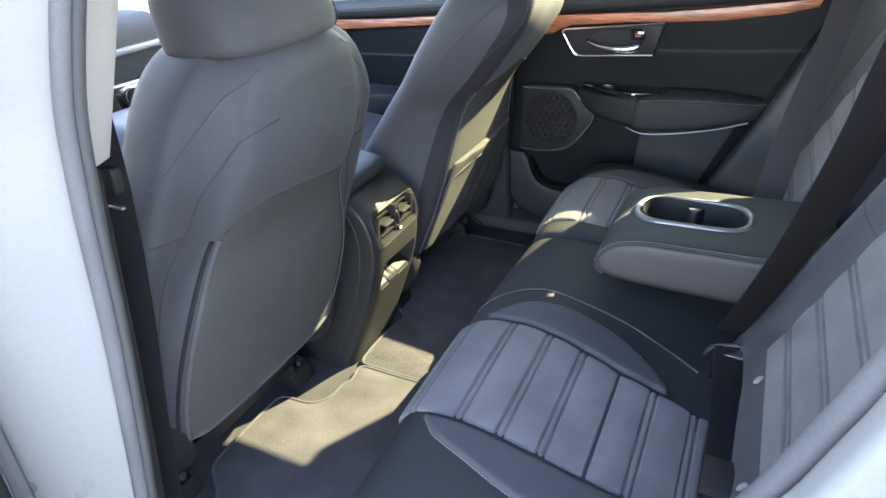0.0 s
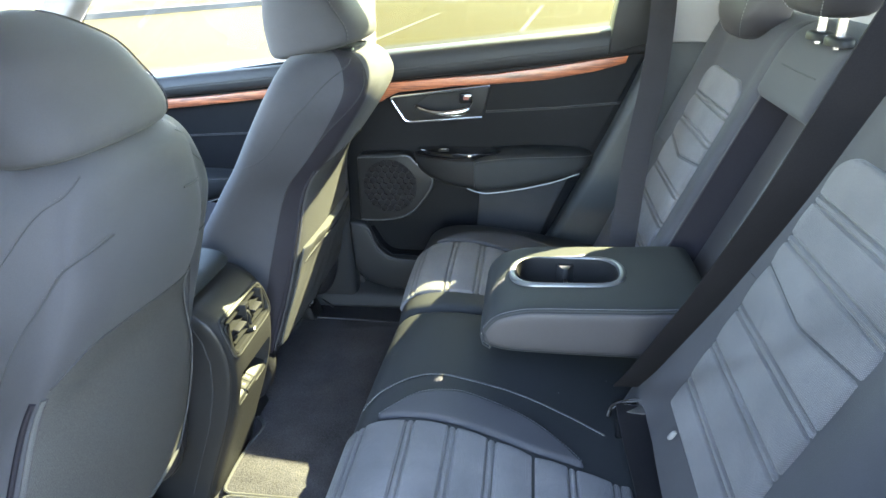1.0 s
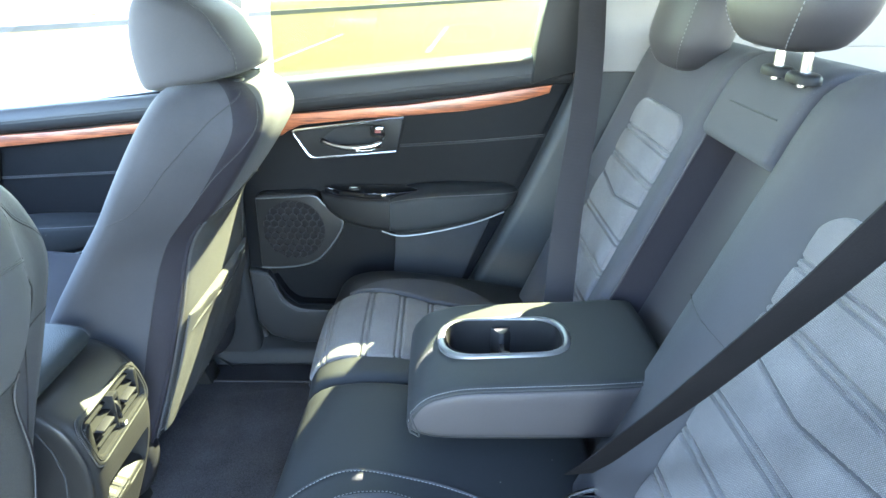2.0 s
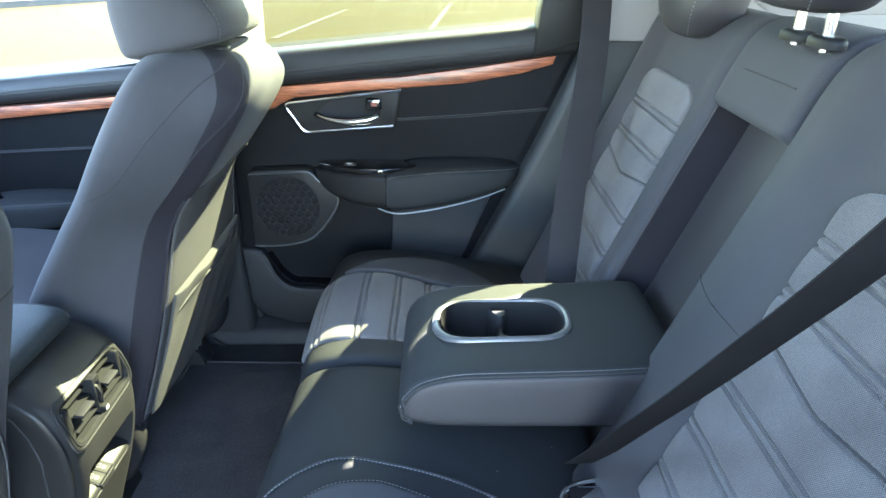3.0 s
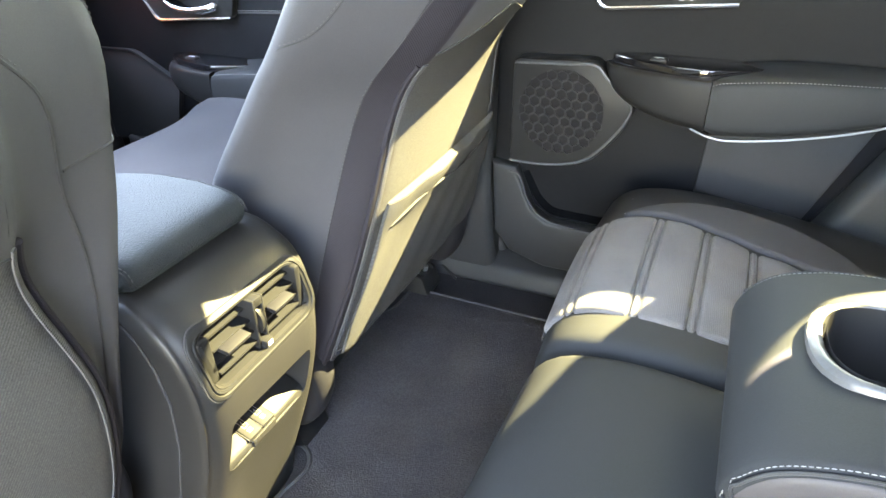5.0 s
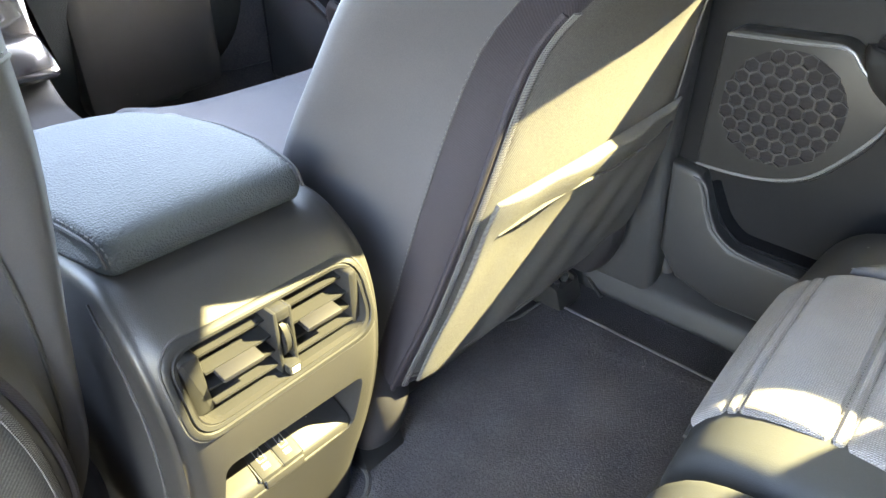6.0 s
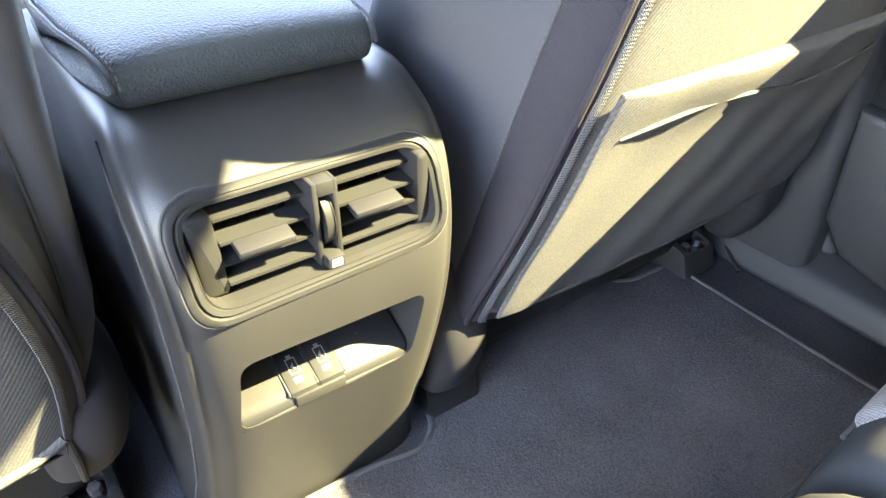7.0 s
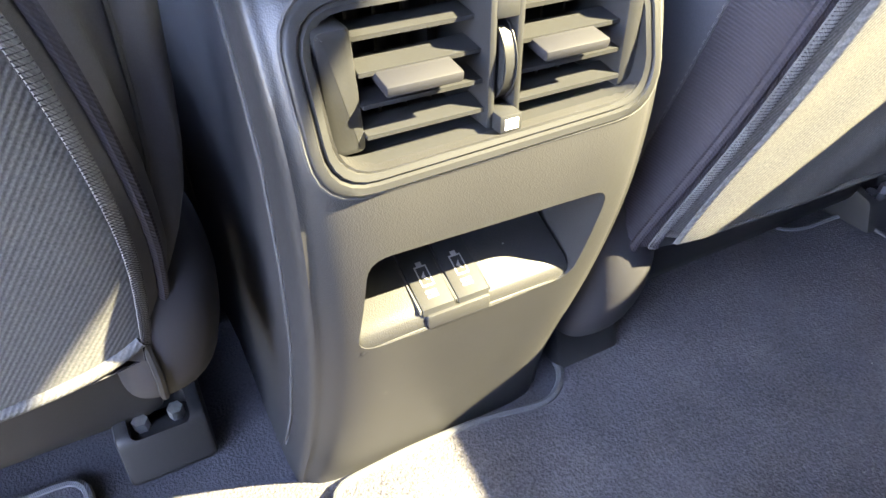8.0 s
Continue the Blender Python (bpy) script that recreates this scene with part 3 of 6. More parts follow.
setting("tailgate", mesh_data("tailgate", *joined(box((1.55, -0.78, 0.40), (1.62, 0.78, 1.20), 0.02), box((1.30, -0.64, 1.60), (1.38, 0.64, 1.68), 0.01)), M_TRIM), "grey inner trim of the tailgate")
setting("bulkhead", mesh_data("bulkhead", *box((-1.80, -0.80, 0.33), (-1.72, 0.80, 1.03), 0.01), M_CARPET), "dark footwell wall below the windscreen")

# near door opening: painted jamb, seals, hinges
def seal(name, path, r, label, mt=M_RUBBER):
    setting(name, mesh_data(name, *tube(spans(path, 6, False), r, 10), mt), label)


jamb_edge = [(-0.645, 0.36), (-0.588, 0.60), (-0.553, 0.747), (-0.517, 0.994), (-0.507, 1.082), (-0.486, 1.223), (-0.468, 1.283), (-0.428, 1.40), (-0.353, 1.64)]
rows = [[(x + 0.004, -0.780 + 0.09 * max(0, z - 1.2), z), (x - 0.004, -0.797 + 0.09 * max(0, z - 1.2), z), (x - 0.06, -0.860 + 0.07 * max(0, z - 1.2), z), (x - 0.12, -0.915 + 0.06 * max(0, z - 1.2), z), (x - 0.15, -0.935 + 0.06 * max(0, z - 1.2), z), (x - 0.75, -0.950 + 0.05 * max(0, z - 1.2), z), (x - 0.75, -0.90, z), (x - 0.10, -0.80, z)] for x, z in jamb_edge]
jamb_ob = setting("pillar_b_jamb", mesh_data("pillar_b_jamb", *closed_skin(skin(rows, 3, 2))
                                             , M_WHITE), "white painted door jamb of the middle pillar")
front_curve = [(-0.61, -0.785, 0.45), (-0.553, -0.788, 0.70), (-0.502, -0.788, 0.98), (-0.476, -0.787, 1.18), (-0.451, -0.782, 1.30), (-0.388, -0.752, 1.50), (-0.350, -0.712, 1.61)]
seal("trim_seal_front", [(x - 0.004, y, z) for x, y, z in front_curve], 0.010, "grey rubber door seal along the middle pillar")
seal("trim_seal_front_lip", [(x + 0.010, y + 0.004, z) for x, y, z in front_curve], 0.005, "inner lip of the rubber door seal", M_SEAM)
lower_b = [(-0.60, 0.40), (-0.575, 0.62), (-0.525, 0.95), (-0.495, 1.185), (-0.62, 1.175), (-0.68, 0.95), (-0.74, 0.62), (-0.76, 0.40)]
setting("trim_pillar_near", mesh_data("trim_pillar_near", *prism(lower_b, "xz", -0.79, -0.745, 0.01), M_PLAIN), "dark lower trim of the middle pillar")
setting("trim_pillar_far", mesh_data("trim_pillar_far", *prism([(-0.585, 0.39), (-0.60, 0.62), (-0.60, 0.95), (-0.575, 1.16), (-0.66, 1.15), (-0.70, 0.90), (-0.74, 0.60), (-0.80, 0.47), (-0.80, 0.39)], "xz", 0.715, 0.80, 0.02, 3), M_TRIM), "dark lower trim of the far middle pillar")
rear_curve = [(0.30, -0.735, 1.60), (0.212, -0.770, 1.36), (0.180, -0.782, 1.25), (0.158, -0.785, 1.176), (0.142, -0.785, 1.124), (0.119, -0.785, 1.057), (0.068, -0.785, 0.93), (-0.005, -0.785, 0.75), (-0.040, -0.785, 0.58), (-0.052, -0.785, 0.45)]
seal("trim_seal_rear", rear_curve, 0.010, "grey rubber door seal round the rear wheel arch")
seal("trim_seal_rear_lip", [(x + 0.006, y + 0.018, z) for x, y, z in rear_curve], 0.007, "dark inner trim edge round the rear wheel arch", M_SEAM)
quarter = [(0.182, 1.28), (0.166, 1.214), (0.152, 1.16), (0.132, 1.095), (0.110, 1.04), (0.058, 0.93), (-0.012, 0.75), (-0.042, 0.58), (-0.05, 0.40), (0.7, 0.40), (0.7, 1.45), (0.228, 1.42)]
setting("wall_quarter", mesh_data("wall_quarter", *prism(quarter, "xz", -0.832, -0.795, 0.010, 3), M_WHITE), "white painted rear door jamb")
for sd, nm in ((1, "far"), (-1, "near")):
    arch = rounded([(0.25, 1.30), (0.225, 1.18), (0.197, 1.07), (0.16, 0.98), (0.06, 0.76), (0.03, 0.60), (0.04, 0.50), (0.75, 0.50), (0.75, 1.30)] if sd < 0 else [(0.265, 1.26), (0.20, 1.09), (0.14, 0.95), (0.03, 0.72), (-0.03, 0.60), (-0.02, 0.50), (0.75, 0.50), (0.75, 1.26)], 0.03)
    y = (0.685, 0.79) if sd > 0 else (-0.79, -0.735)
    setting("trim_arch_" + nm, mesh_data("trim_arch_" + nm, *prism(arch, "xz", *y, 0.022, 3), M_ARCH), "grey plastic trim over the wheel arch")
    setting("trim_sill_" + nm, mesh_data("trim_sill_" + nm, *prism(rounded([(sd * 0.70, 0.388), (sd * 0.715, 0.43), (sd * 0.76, 0.455), (sd * 0.81, 0.44), (sd * 0.81, 0.388)], 0.012), "yz", -0.80, -0.02, 0), M_TRIM), "dark plastic door sill trim")


# ---- hardware on the near jamb ----
def striker():
    t = thing("door_striker", (0.18, -0.855, 1.13), "grey painted door striker plate on the jamb", "striker")
    part("plate", mesh_data("plate", *prism(rounded([(0.165, 1.09), (0.18, 1.155), (0.255, 1.17), (0.25, 1.10)], 0.015), "xz", -0.860, -0.849, 0.002), M_SILVER), t)
    for x, z in ((0.187, 1.112), (0.215, 1.145)):
        part("bolt", mesh_data("bolt", *tube([(x, -0.858, z), (x, -0.870, z)], 0.012, 6), M_SILVER), t)


striker()


for z in (1.19, 0.98):
    x = -0.58
    hg = part("hinge", mesh_data("hinge", *prism(rounded([(x - 0.04, z - 0.035), (x - 0.04, z + 0.035), (x + 0.02, z + 0.03), (x + 0.025, z - 0.03)], 0.01), "xz", -0.935, -0.905, 0.003), M_WHITE), jamb_ob, "white painted steel door hinge")
    part("pin", mesh_data("pin", *tube([(x + 0.02, -0.930, z - 0.04), (x + 0.02, -0.930, z + 0.04)], 0.008, 10), M_STEEL), hg)

# ---- the open rear door, folded out beside the jamb ----
def open_door():
    t = thing("door_3", (-0.56, -0.93, 0.45), "white car door standing wide open, its dark lining inwards", "", "", "structure")
    d, n = np.array((-0.26, -0.966)), np.array((0.966, -0.26))
    at = lambda u, w, z: (-0.543 + d[0] * u + n[0] * w, -0.905 + d[1] * u + n[1] * w, z)
    turn = lambda mesh: ([at(x, y, z) for x, y, z in mesh[0]], mesh[1])
    outline = rounded([(0.0, 0.47), (0.0, 1.10), (0.02, 1.17), (0.94, 1.24), (0.98, 1.10), (0.90, 0.86), (0.78, 0.62), (0.74, 0.46)], 0.03)
    part("shell", mesh_data("shell", *turn(prism(outline, "xz", -0.12, -0.045, 0.012)), M_WHITE), t, "white painted door shell")
    inset = rounded([(0.012, 0.49), (0.012, 1.10), (0.03, 1.16), (0.91, 1.22), (0.95, 1.10), (0.87, 0.86), (0.75, 0.64), (0.71, 0.48)], 0.03)
    part("lining", mesh_data("lining", *turn(prism(inset, "xz", -0.045, 0.0, 0.010)), M_DOOR), t, "black vinyl door lining")
    part("arm_pad", mesh_data("arm_pad", *turn(prism(rounded([(0.18, 0.84), (0.18, 0.90), (0.66, 0.92), (0.70, 0.87)], 0.02), "xz", -0.01, 0.06, 0.015)), M_VINYL), t)
    frame_path = [(0.03, 1.16), (0.16, 1.56), (0.24, 1.63), (0.80, 1.66), (0.93, 1.56), (0.95, 1.22)]
    part("window_frame", mesh_data("window_frame", *tube([at(u, -0.07, z) for u, z in spans(frame_path, 4, False)], 0.022, 8), M_WHITE), t)
    part("pane", mesh_data("pane", *turn(prism(frame_path, "xz", -0.075, -0.070, 0)), G_TINT, False), t, "tinted door glass")
    part("door_seal", mesh_data("door_seal", *tube([at(x, -0.052, z) for x, z in spans(outline[::3], 2)], 0.010, 8, True), M_RUBBER), t)


open_door()

# ---- front seats ----
# rows of: height, rear face, half width of the back panel, front of the wings, half width over the wings
SEAT_FAR = [(0.578, -0.637, 0.240, -0.80, 0.252), (0.60, -0.628, 0.246, -0.81, 0.265), (0.70, -0.598, 0.222, -0.812, 0.280), (0.82, -0.568, 0.198, -0.788, 0.284), (0.95, -0.540, 0.165, -0.712, 0.278),
            (1.02, -0.488, 0.152, -0.668, 0.270), (1.09, -0.438, 0.142, -0.632, 0.258), (1.15, -0.403, 0.132, -0.604, 0.232), (1.19, -0.408, 0.115, -0.586, 0.200), (1.216, -0.428, 0.095, -0.572, 0.160), (1.228, -0.46, 0.062, -0.555, 0.11)]
SEAT_NEAR = [(0.588, -0.690, 0.203, -0.730, 0.239), (0.608, -0.684, 0.206, -0.728, 0.243), (0.70, -0.655, 0.216, -0.719, 0.263), (0.82, -0.620, 0.204, -0.693, 0.268), (0.95, -0.588, 0.164, -0.652, 0.272),
             (1.021, -0.551, 0.155, -0.631, 0.270), (1.095, -0.521, 0.145, -0.610, 0.264), (1.158, -0.514, 0.133, -0.609, 0.240), (1.20, -0.510, 0.118, -0.610, 0.205), (1.227, -0.527, 0.098, -0.611, 0.156), (1.239, -0.561, 0.065, -0.611, 0.11)]


def front_seat(yc, table, slim, head, base, cover_y, edge, shoulder, side_line, pocket, label):
    """slim: how far the front face lies ahead of the wings; head: the headrest's place; base: the rear of the underframe; shoulder, side_line: seams by row and column of the skin."""
    t = thing("front_seat", (base - 0.1, yc, 0.39), label, "car seat", "front seats")
    rings = []
    for z, xr, wr, xf, wing in table:
        up = min(1.0, max(0.0, (z - 0.95) / 0.15))
        half = [(xr + 0.010 + 0.004 * up, wr * 0.35), (xr + 0.007 + 0.003 * up, wr * 0.72), (xr, wr), (xr - 0.018, wr + 0.022), ((xr * 0.62 + xf * 0.38), wr * 0.45 + wing * 0.55),
                (xf + 0.035, wing), (xf + 0.004 - slim, wing - 0.030), (xf + 0.022 - slim, wing - 0.085), (xf + 0.036 - slim, wing * 0.3)]
        inner = 0.0 if pocket else float(np.interp(z, [0.588, 0.62, 0.70, 0.82, 0.95], [0.036, 0.026, 0.010, 0.004, 0.0]))
        outer = 0.0 if pocket else float(np.interp(z, [0.95, 1.02, 1.095, 1.158, 1.20, 1.239], [0.0, 0.010, 0.024, 0.032, 0.030, 0.012]))
        ring = [(x, y - (inner if i in (4, 5, 6) else 0.0)) for i, (x, y) in enumerate(half)] + [(x, -y + (outer * (0.3, 0.65, 0.85, 1.0, 0.9, 0.6)[i - 2] if 2 <= i <= 7 else 0.0)) for i, (x, y) in reversed(list(enumerate(half)))]
        rings.append([(x, yc + y, z) for x, y in ring])
    k = 4
    full = skin(rings, 4, k)
    n = full.shape[1]
    half_n = 9

    def columns(a, b):
        """Columns of the skin from control point a to b, going round past the end."""
        return full[:, [i % n for i in range(int(a * k), int(b * k) + 1)]]

    du = np.gradient(full, axis=0)
    dv = np.roll(full, -1, 1) - np.roll(full, 1, 1)
    outward = np.cross(du, dv)
    outward *= np.sign((outward * (full - full.mean(1, keepdims=True))).sum())
    outward /= np.linalg.norm(outward, axis=2)[:, :, None] + 1e-12
    spots, ways = full.reshape(-1, 3), outward.reshape(-1, 3)

    def shared(mesh):
        """Gives a piece of the skin the normals of the whole skin, so that no crease shows between the pieces."""
        found = []
        for v in mesh.vertices:
            d = ((spots - np.array(v.co)) ** 2).sum(1)
            near = np.argpartition(d, 4)[:4]
            w = 1.0 / (d[near] + 1e-7)
            n_v = (ways[near] * w[:, None]).sum(0)
            found.append(tuple(n_v / np.linalg.norm(n_v)))
        turned = sum(Vector(found[p.vertices[0]]).dot(p.normal) for p in mesh.polygons) < 0
        if turned:
            mesh.flip_normals()
        mesh.normals_split_custom_set_from_vertices(found)
        return mesh

    # rear face: from the last control points round to the first ones
    panel = columns(2 * half_n - 3, 2 * half_n + 2)
    lower, upper, arc = [], [], []
    for q in range(panel.shape[1]):
        col = panel[:, q]
        off = (col[18, 1] - yc) * (1 if pocket else -1)
        cut = float(np.interp(off, [-0.158, -0.11, -0.056, 0.007, 0.05, 0.089, 0.112, 0.132, 0.148, 0.158], [0.983, 0.993, 1.004, 1.016, 1.0225, 1.0265, 1.025, 1.018, 1.008, 0.997])) if not pocket else float(np.interp(off, [-0.16, 0.0, 0.16], [1.00, 1.035, 1.00]))
        rows_at = np.arange(len(col), dtype=float)
        split = float(np.interp(cut, col[:30, 2], rows_at[:30]))
        pick = lambda r: np.stack([np.interp(r, rows_at, col[:, a]) for a in range(3)], 1)
        reach = min(1.0, abs(col[0, 1] - yc) / table[0][2])
        start = float(np.interp(col[0, 2] + 0.020 * reach ** 7, col[:30, 2], rows_at[:30]))
        lower.append(pick(np.linspace(start, split, 24)))
        upper.append(pick(np.linspace(split, len(col) - 1, 24)))
        arc.append(lower[-1][-1] + np.array((0.0008, 0, 0)))
    part("back_panel", shared(mesh_data("back_panel", *grid(np.array(lower)), M_BACK)), t, "dark twill back panel")
    part("upper_back", shared(mesh_data("upper_back", *grid(np.array(upper)), M_FABRIC)), t)
    part("panel_seam", mesh_data("panel_seam", *tube(arc, 0.0012, 6), M_SEAM), t)
    part("side_strip", shared(mesh_data("side_strip", *grid(columns(2, edge)), M_STRIP if pocket else M_FABRIC)), t)
    part("side_strip", shared(mesh_data("side_strip", *grid(columns(2 * half_n - 1 - edge, 2 * half_n - 3)), M_STRIP if pocket else M_FABRIC)), t)
    part("backrest", shared(mesh_data("backrest", *grid(columns(edge, 2 * half_n - 1 - edge)), M_FABRIC)), t, "charcoal fabric backrest with deep side wings")
    for row in (full[-1], full[0]):
        part("backrest_end", mesh_data("backrest_end", [tuple(p) for p in row], [tuple(range(n))], M_FABRIC), t)
    for c, sgn in ((2, 1), (2 * half_n - 3, -1)):
        last = 19
        line = full[1:last, c * k]
        out = full[1:last, (c * k + sgn * 2) % n] - line
        out /= np.linalg.norm(out, axis=1)[:, None]
        tape = spans(line + out * 0.004 + np.array((0.0025, 0, 0.0)), 3, False)
        wide_way = np.stack([np.interp(np.linspace(0, 1, len(tape)), np.linspace(0, 1, len(out)), out[:, q]) for q in range(3)], 1)
        zp = part("zip_tape", mesh_data("zip_tape", *strap(tape, wide_way, 0.0068, 0.0024), M_PIPE), t, "ribbed grey zip tape")
        teeth = []
        for a in np.linspace(0, len(tape) - 1.01, 220):
            i, f = int(a), a - int(a)
            p, w = tape[i] * (1 - f) + tape[i + 1] * f, wide_way[i]
            q = p + np.array((0.0010, 0, 0))
            teeth.append(tube([q - w * 0.0036, q, q + w * 0.0036], [0.0003, 0.0006, 0.0003], 4))
        part("zip_teeth", mesh_data("zip_teeth", *joined(*teeth), M_STRIP), zp)
        part("piping", mesh_data("piping", *tube(spans(full[1:last, (c * k + sgn * 2) % n], 2, False) + np.array((0.001, 0, 0)), 0.0034, 8), M_STRIP), t)
    # seams over the shoulder and down the side
    def at(r, c):
        i, j = min(int(r), len(full) - 2), int(c * k)
        f, g = r - i, c * k - j
        return (full[i, j % n] * (1 - f) + full[i + 1, j % n] * f) * (1 - g) + (full[i, (j + 1) % n] * (1 - f) + full[i + 1, (j + 1) % n] * f) * g

    for rows in (shoulder, side_line) if pocket else (shoulder, side_line, [(19.7, 3.95), (19.9, 4.6), (20.0, 5.2)]):
        for sgn in (1, -1):
            ctrl = spans(rows, 6, False)
            line = np.array([at(r, c if sgn > 0 else 2 * half_n - 1 - c) for r, c in ctrl])
            sm = part("seam", mesh_data("seam", *tube(line, 0.0008 if pocket or rows is shoulder else 0.0014, 6), M_SEAM), t)
            mid = np.array([line[:, 0].mean() - 0.05, yc, line[:, 2].mean()])
            way = line - mid
            way /= np.linalg.norm(way, axis=1)[:, None]
            part("stitching", mesh_data("stitching", *stitches(line + way * 0.0008 + np.array((0, 0, 0.003)), 0.003, 0.0026, 0.0005), M_SIDE), sm)
    rear = Sheet([(x + 0.010, z) for z, x, _, _, _ in table[::-1][5:]], lambda s, y: 0.004 * math.cos((y - yc) / 0.25 * 1.5))
    if pocket:
        s0, s1 = rear.s_of(1, 0.820), rear.s_of(1, 0.592)
        wr = lambda s: float(np.interp(s, [s0, s0 + 0.03, s1], [0.195, 0.203, 0.242]))
        gape = slab(rear, s0, s1, lambda s: yc - wr(s), lambda s: yc + wr(s), 0.0032, 0.003, 16, 24, 0.0015, lambda s, y: -0.012 * math.exp(-((s - s0) / 0.040) ** 2) * max(0.0, math.cos((y - yc) / 0.2 * 1.57)) ** 0.7 + 0.002 * math.sin(y * 60 + s * 40))
        pk = part("map_pocket", mesh_data("map_pocket", *gape, M_BACK), t, "twill map pocket with a sagging top hem")
        hem = [rear.at(s0 + 0.036 + 0.006 * math.sin((y - yc) * 20), y, 0.0035 + 0.0056 * max(0.0, math.cos((y - yc) / 0.2 * 1.57)) ** 0.7) for y in np.linspace(yc - 0.185, yc + 0.185, 24)]
        part("hem_seam", mesh_data("hem_seam", *tube(np.array(hem) + np.array((-0.0012, 0, 0)), 0.0020, 6), M_SEAM), pk)
    hem = [(table[0][1] + 0.006 + 0.006 * (1 - abs(u)), yc + u * (table[0][2] + 0.004), table[0][0] + 0.004 + 0.018 * abs(u) ** 7) for u in np.linspace(-1, 1, 40)]
    part("bottom_hem", mesh_data("bottom_hem", *tube(hem, 0.005, 10), M_BACK), t, "rolled lower hem of the back panel")
    # headrest
    hx, hz, deep, high = head
    rows = [(hx + cx, yc, hz + z * high, d * deep, w) for cx, z, d, w in ((0.004, 0.0, 0.066, 0.112), (0.004, 0.009, 0.081, 0.128), (0.0, 0.036, 0.084, 0.131), (-0.013, 0.069, 0.076, 0.127), (-0.024, 0.100, 0.063, 0.117), (-0.040, 0.123, 0.041, 0.097), (-0.047, 0.136, 0.021, 0.068), (-0.048, 0.140, 0.008, 0.036))]
    full_h = blob(rows, 2.8)
    full_h[:, :, 2] += (0.20 if pocket else 0.07) * (full_h[:, :, 0] - hx) * np.clip(1.0 - (full_h[:, :, 2] - hz) / 0.13, 0.0, 1.0)
    hr = part("headrest", mesh_data("headrest", *closed_skin(full_h), M_FABRIC), t, "rounded charcoal headrest with stitched side seams")
    for c in (5, 31) if pocket else (5,):
        line = full_h[3:-3, c] + np.array((0.0008, 0, 0))
        part("stitching", mesh_data("stitching", *stitches(line, 0.0045, 0.0035, 0.0007), M_PIPE), hr)
        part("seam", mesh_data("seam", *tube(full_h[3:-3, c] + np.array((0.0002, 0.004 if c < 18 else -0.004, 0)), 0.0010, 6), M_SEAM), hr)
    px = table[8][1] - (0.052 if pocket else 0.085)
    for y in (-0.062, 0.062):
        part("post", mesh_data("post", *tube([(px, yc + y, table[8][0]), (hx - 0.01, yc + y, hz + 0.02)], 0.006, 12), M_CHROME), t, "chrome headrest post")
        part("post_guide", mesh_data("post_guide", *blob_cap(px, yc + y, table[-2][0] + 0.004, 0.016, 0.02, 0.010), M_PLAIN), t)
    # seat cushion and its base
    cush = Sheet([(base - 0.62, 0.60), (base - 0.61, 0.70), (base - 0.54, 0.74), (base - 0.34, 0.735), (base - 0.18, 0.70), (base - 0.06, 0.66)], lambda s, y: 0.03 * (abs(y - yc) / 0.25) ** 4)
    part("seat_cushion", mesh_data("seat_cushion", *slab(cush, 0.0, cush.length, yc - 0.255, yc + 0.255, 0.13, 0.03, 20, 14), M_FABRIC), t)
    for s in (1, -1):
        w = yc + s * cover_y
        cover = [(base - 0.040, w, 0.460, 0.016, 0.012), (base - 0.036, w, 0.466, 0.026, 0.022), (base - 0.024, w, 0.50, 0.038, 0.032), (base - 0.014, w, 0.55, 0.040, 0.036), (base - 0.020, w, 0.60, 0.038, 0.033), (base - 0.034, w, 0.64, 0.020, 0.018)]
        if not pocket:
            cover = [(base - 0.030, w - s * 0.012, 0.518, 0.018, 0.016), (base - 0.026, w - s * 0.010, 0.526, 0.034, 0.026), (base - 0.012, w - s * 0.002, 0.555, 0.042, 0.033), (base - 0.002, w + s * 0.006, 0.60, 0.044, 0.035), (base + 0.002, w + s * 0.012, 0.64, 0.042, 0.031), (base + 0.002, w + s * 0.014, 0.675, 0.028, 0.023), (base + 0.002, w + s * 0.014, 0.69, 0.012, 0.010)]
        part("hinge_cover", mesh_data("hinge_cover", *closed_skin(blob(cover, 2.4)), M_HINGE), t, "smooth dark plastic hinge cover")
        if not pocket:
            part("cover_rib", mesh_data("cover_rib", *tube(spans([(base + 0.040, w - s * 0.008, 0.605), (base + 0.038, w - s * 0.008, 0.575), (base + 0.028, w - s * 0.010, 0.550), (base + 0.008, w - s * 0.012, 0.526)], 4, False), 0.003, 8), M_PLAIN), t)
        r = w - s * 0.030
        part("rail", mesh_data("rail", *box((base - 0.56, r - 0.024, 0.392), (base - 0.06, r + 0.024, 0.428), 0.006), M_PLAIN), t)
        shell = mesh_data("rail_end", *prism(rounded([(base - 0.13, 0.392), (base - 0.125, 0.440), (base - 0.080, 0.446), (base - 0.046, 0.438), (base - 0.031, 0.392)], 0.008), "xz", r - 0.036, r + 0.036, 0.006), M_PLAIN)
        slot = prism(rounded([(base - 0.075, r - 0.024), (base - 0.075, r + 0.024), (base - 0.045, r + 0.024), (base - 0.045, r - 0.024)], 0.006), "xy", 0.428, 0.47, 0)
        foot = part("rail_end", carve(shell, slot), t, "dark plastic rail end cover")
        for q in (-0.014, 0.014):
            part("bolt", mesh_data("bolt", *tube([(base - 0.062, r + q, 0.426), (base - 0.060, r + q, 0.440)], 0.0065, 6), M_STEEL), foot)
    part("seat_pan", mesh_data("seat_pan", *box((base - 0.54, yc - 0.20, 0.43), (base - 0.06, yc + 0.20, 0.60), 0.02), M_PLAIN), t)
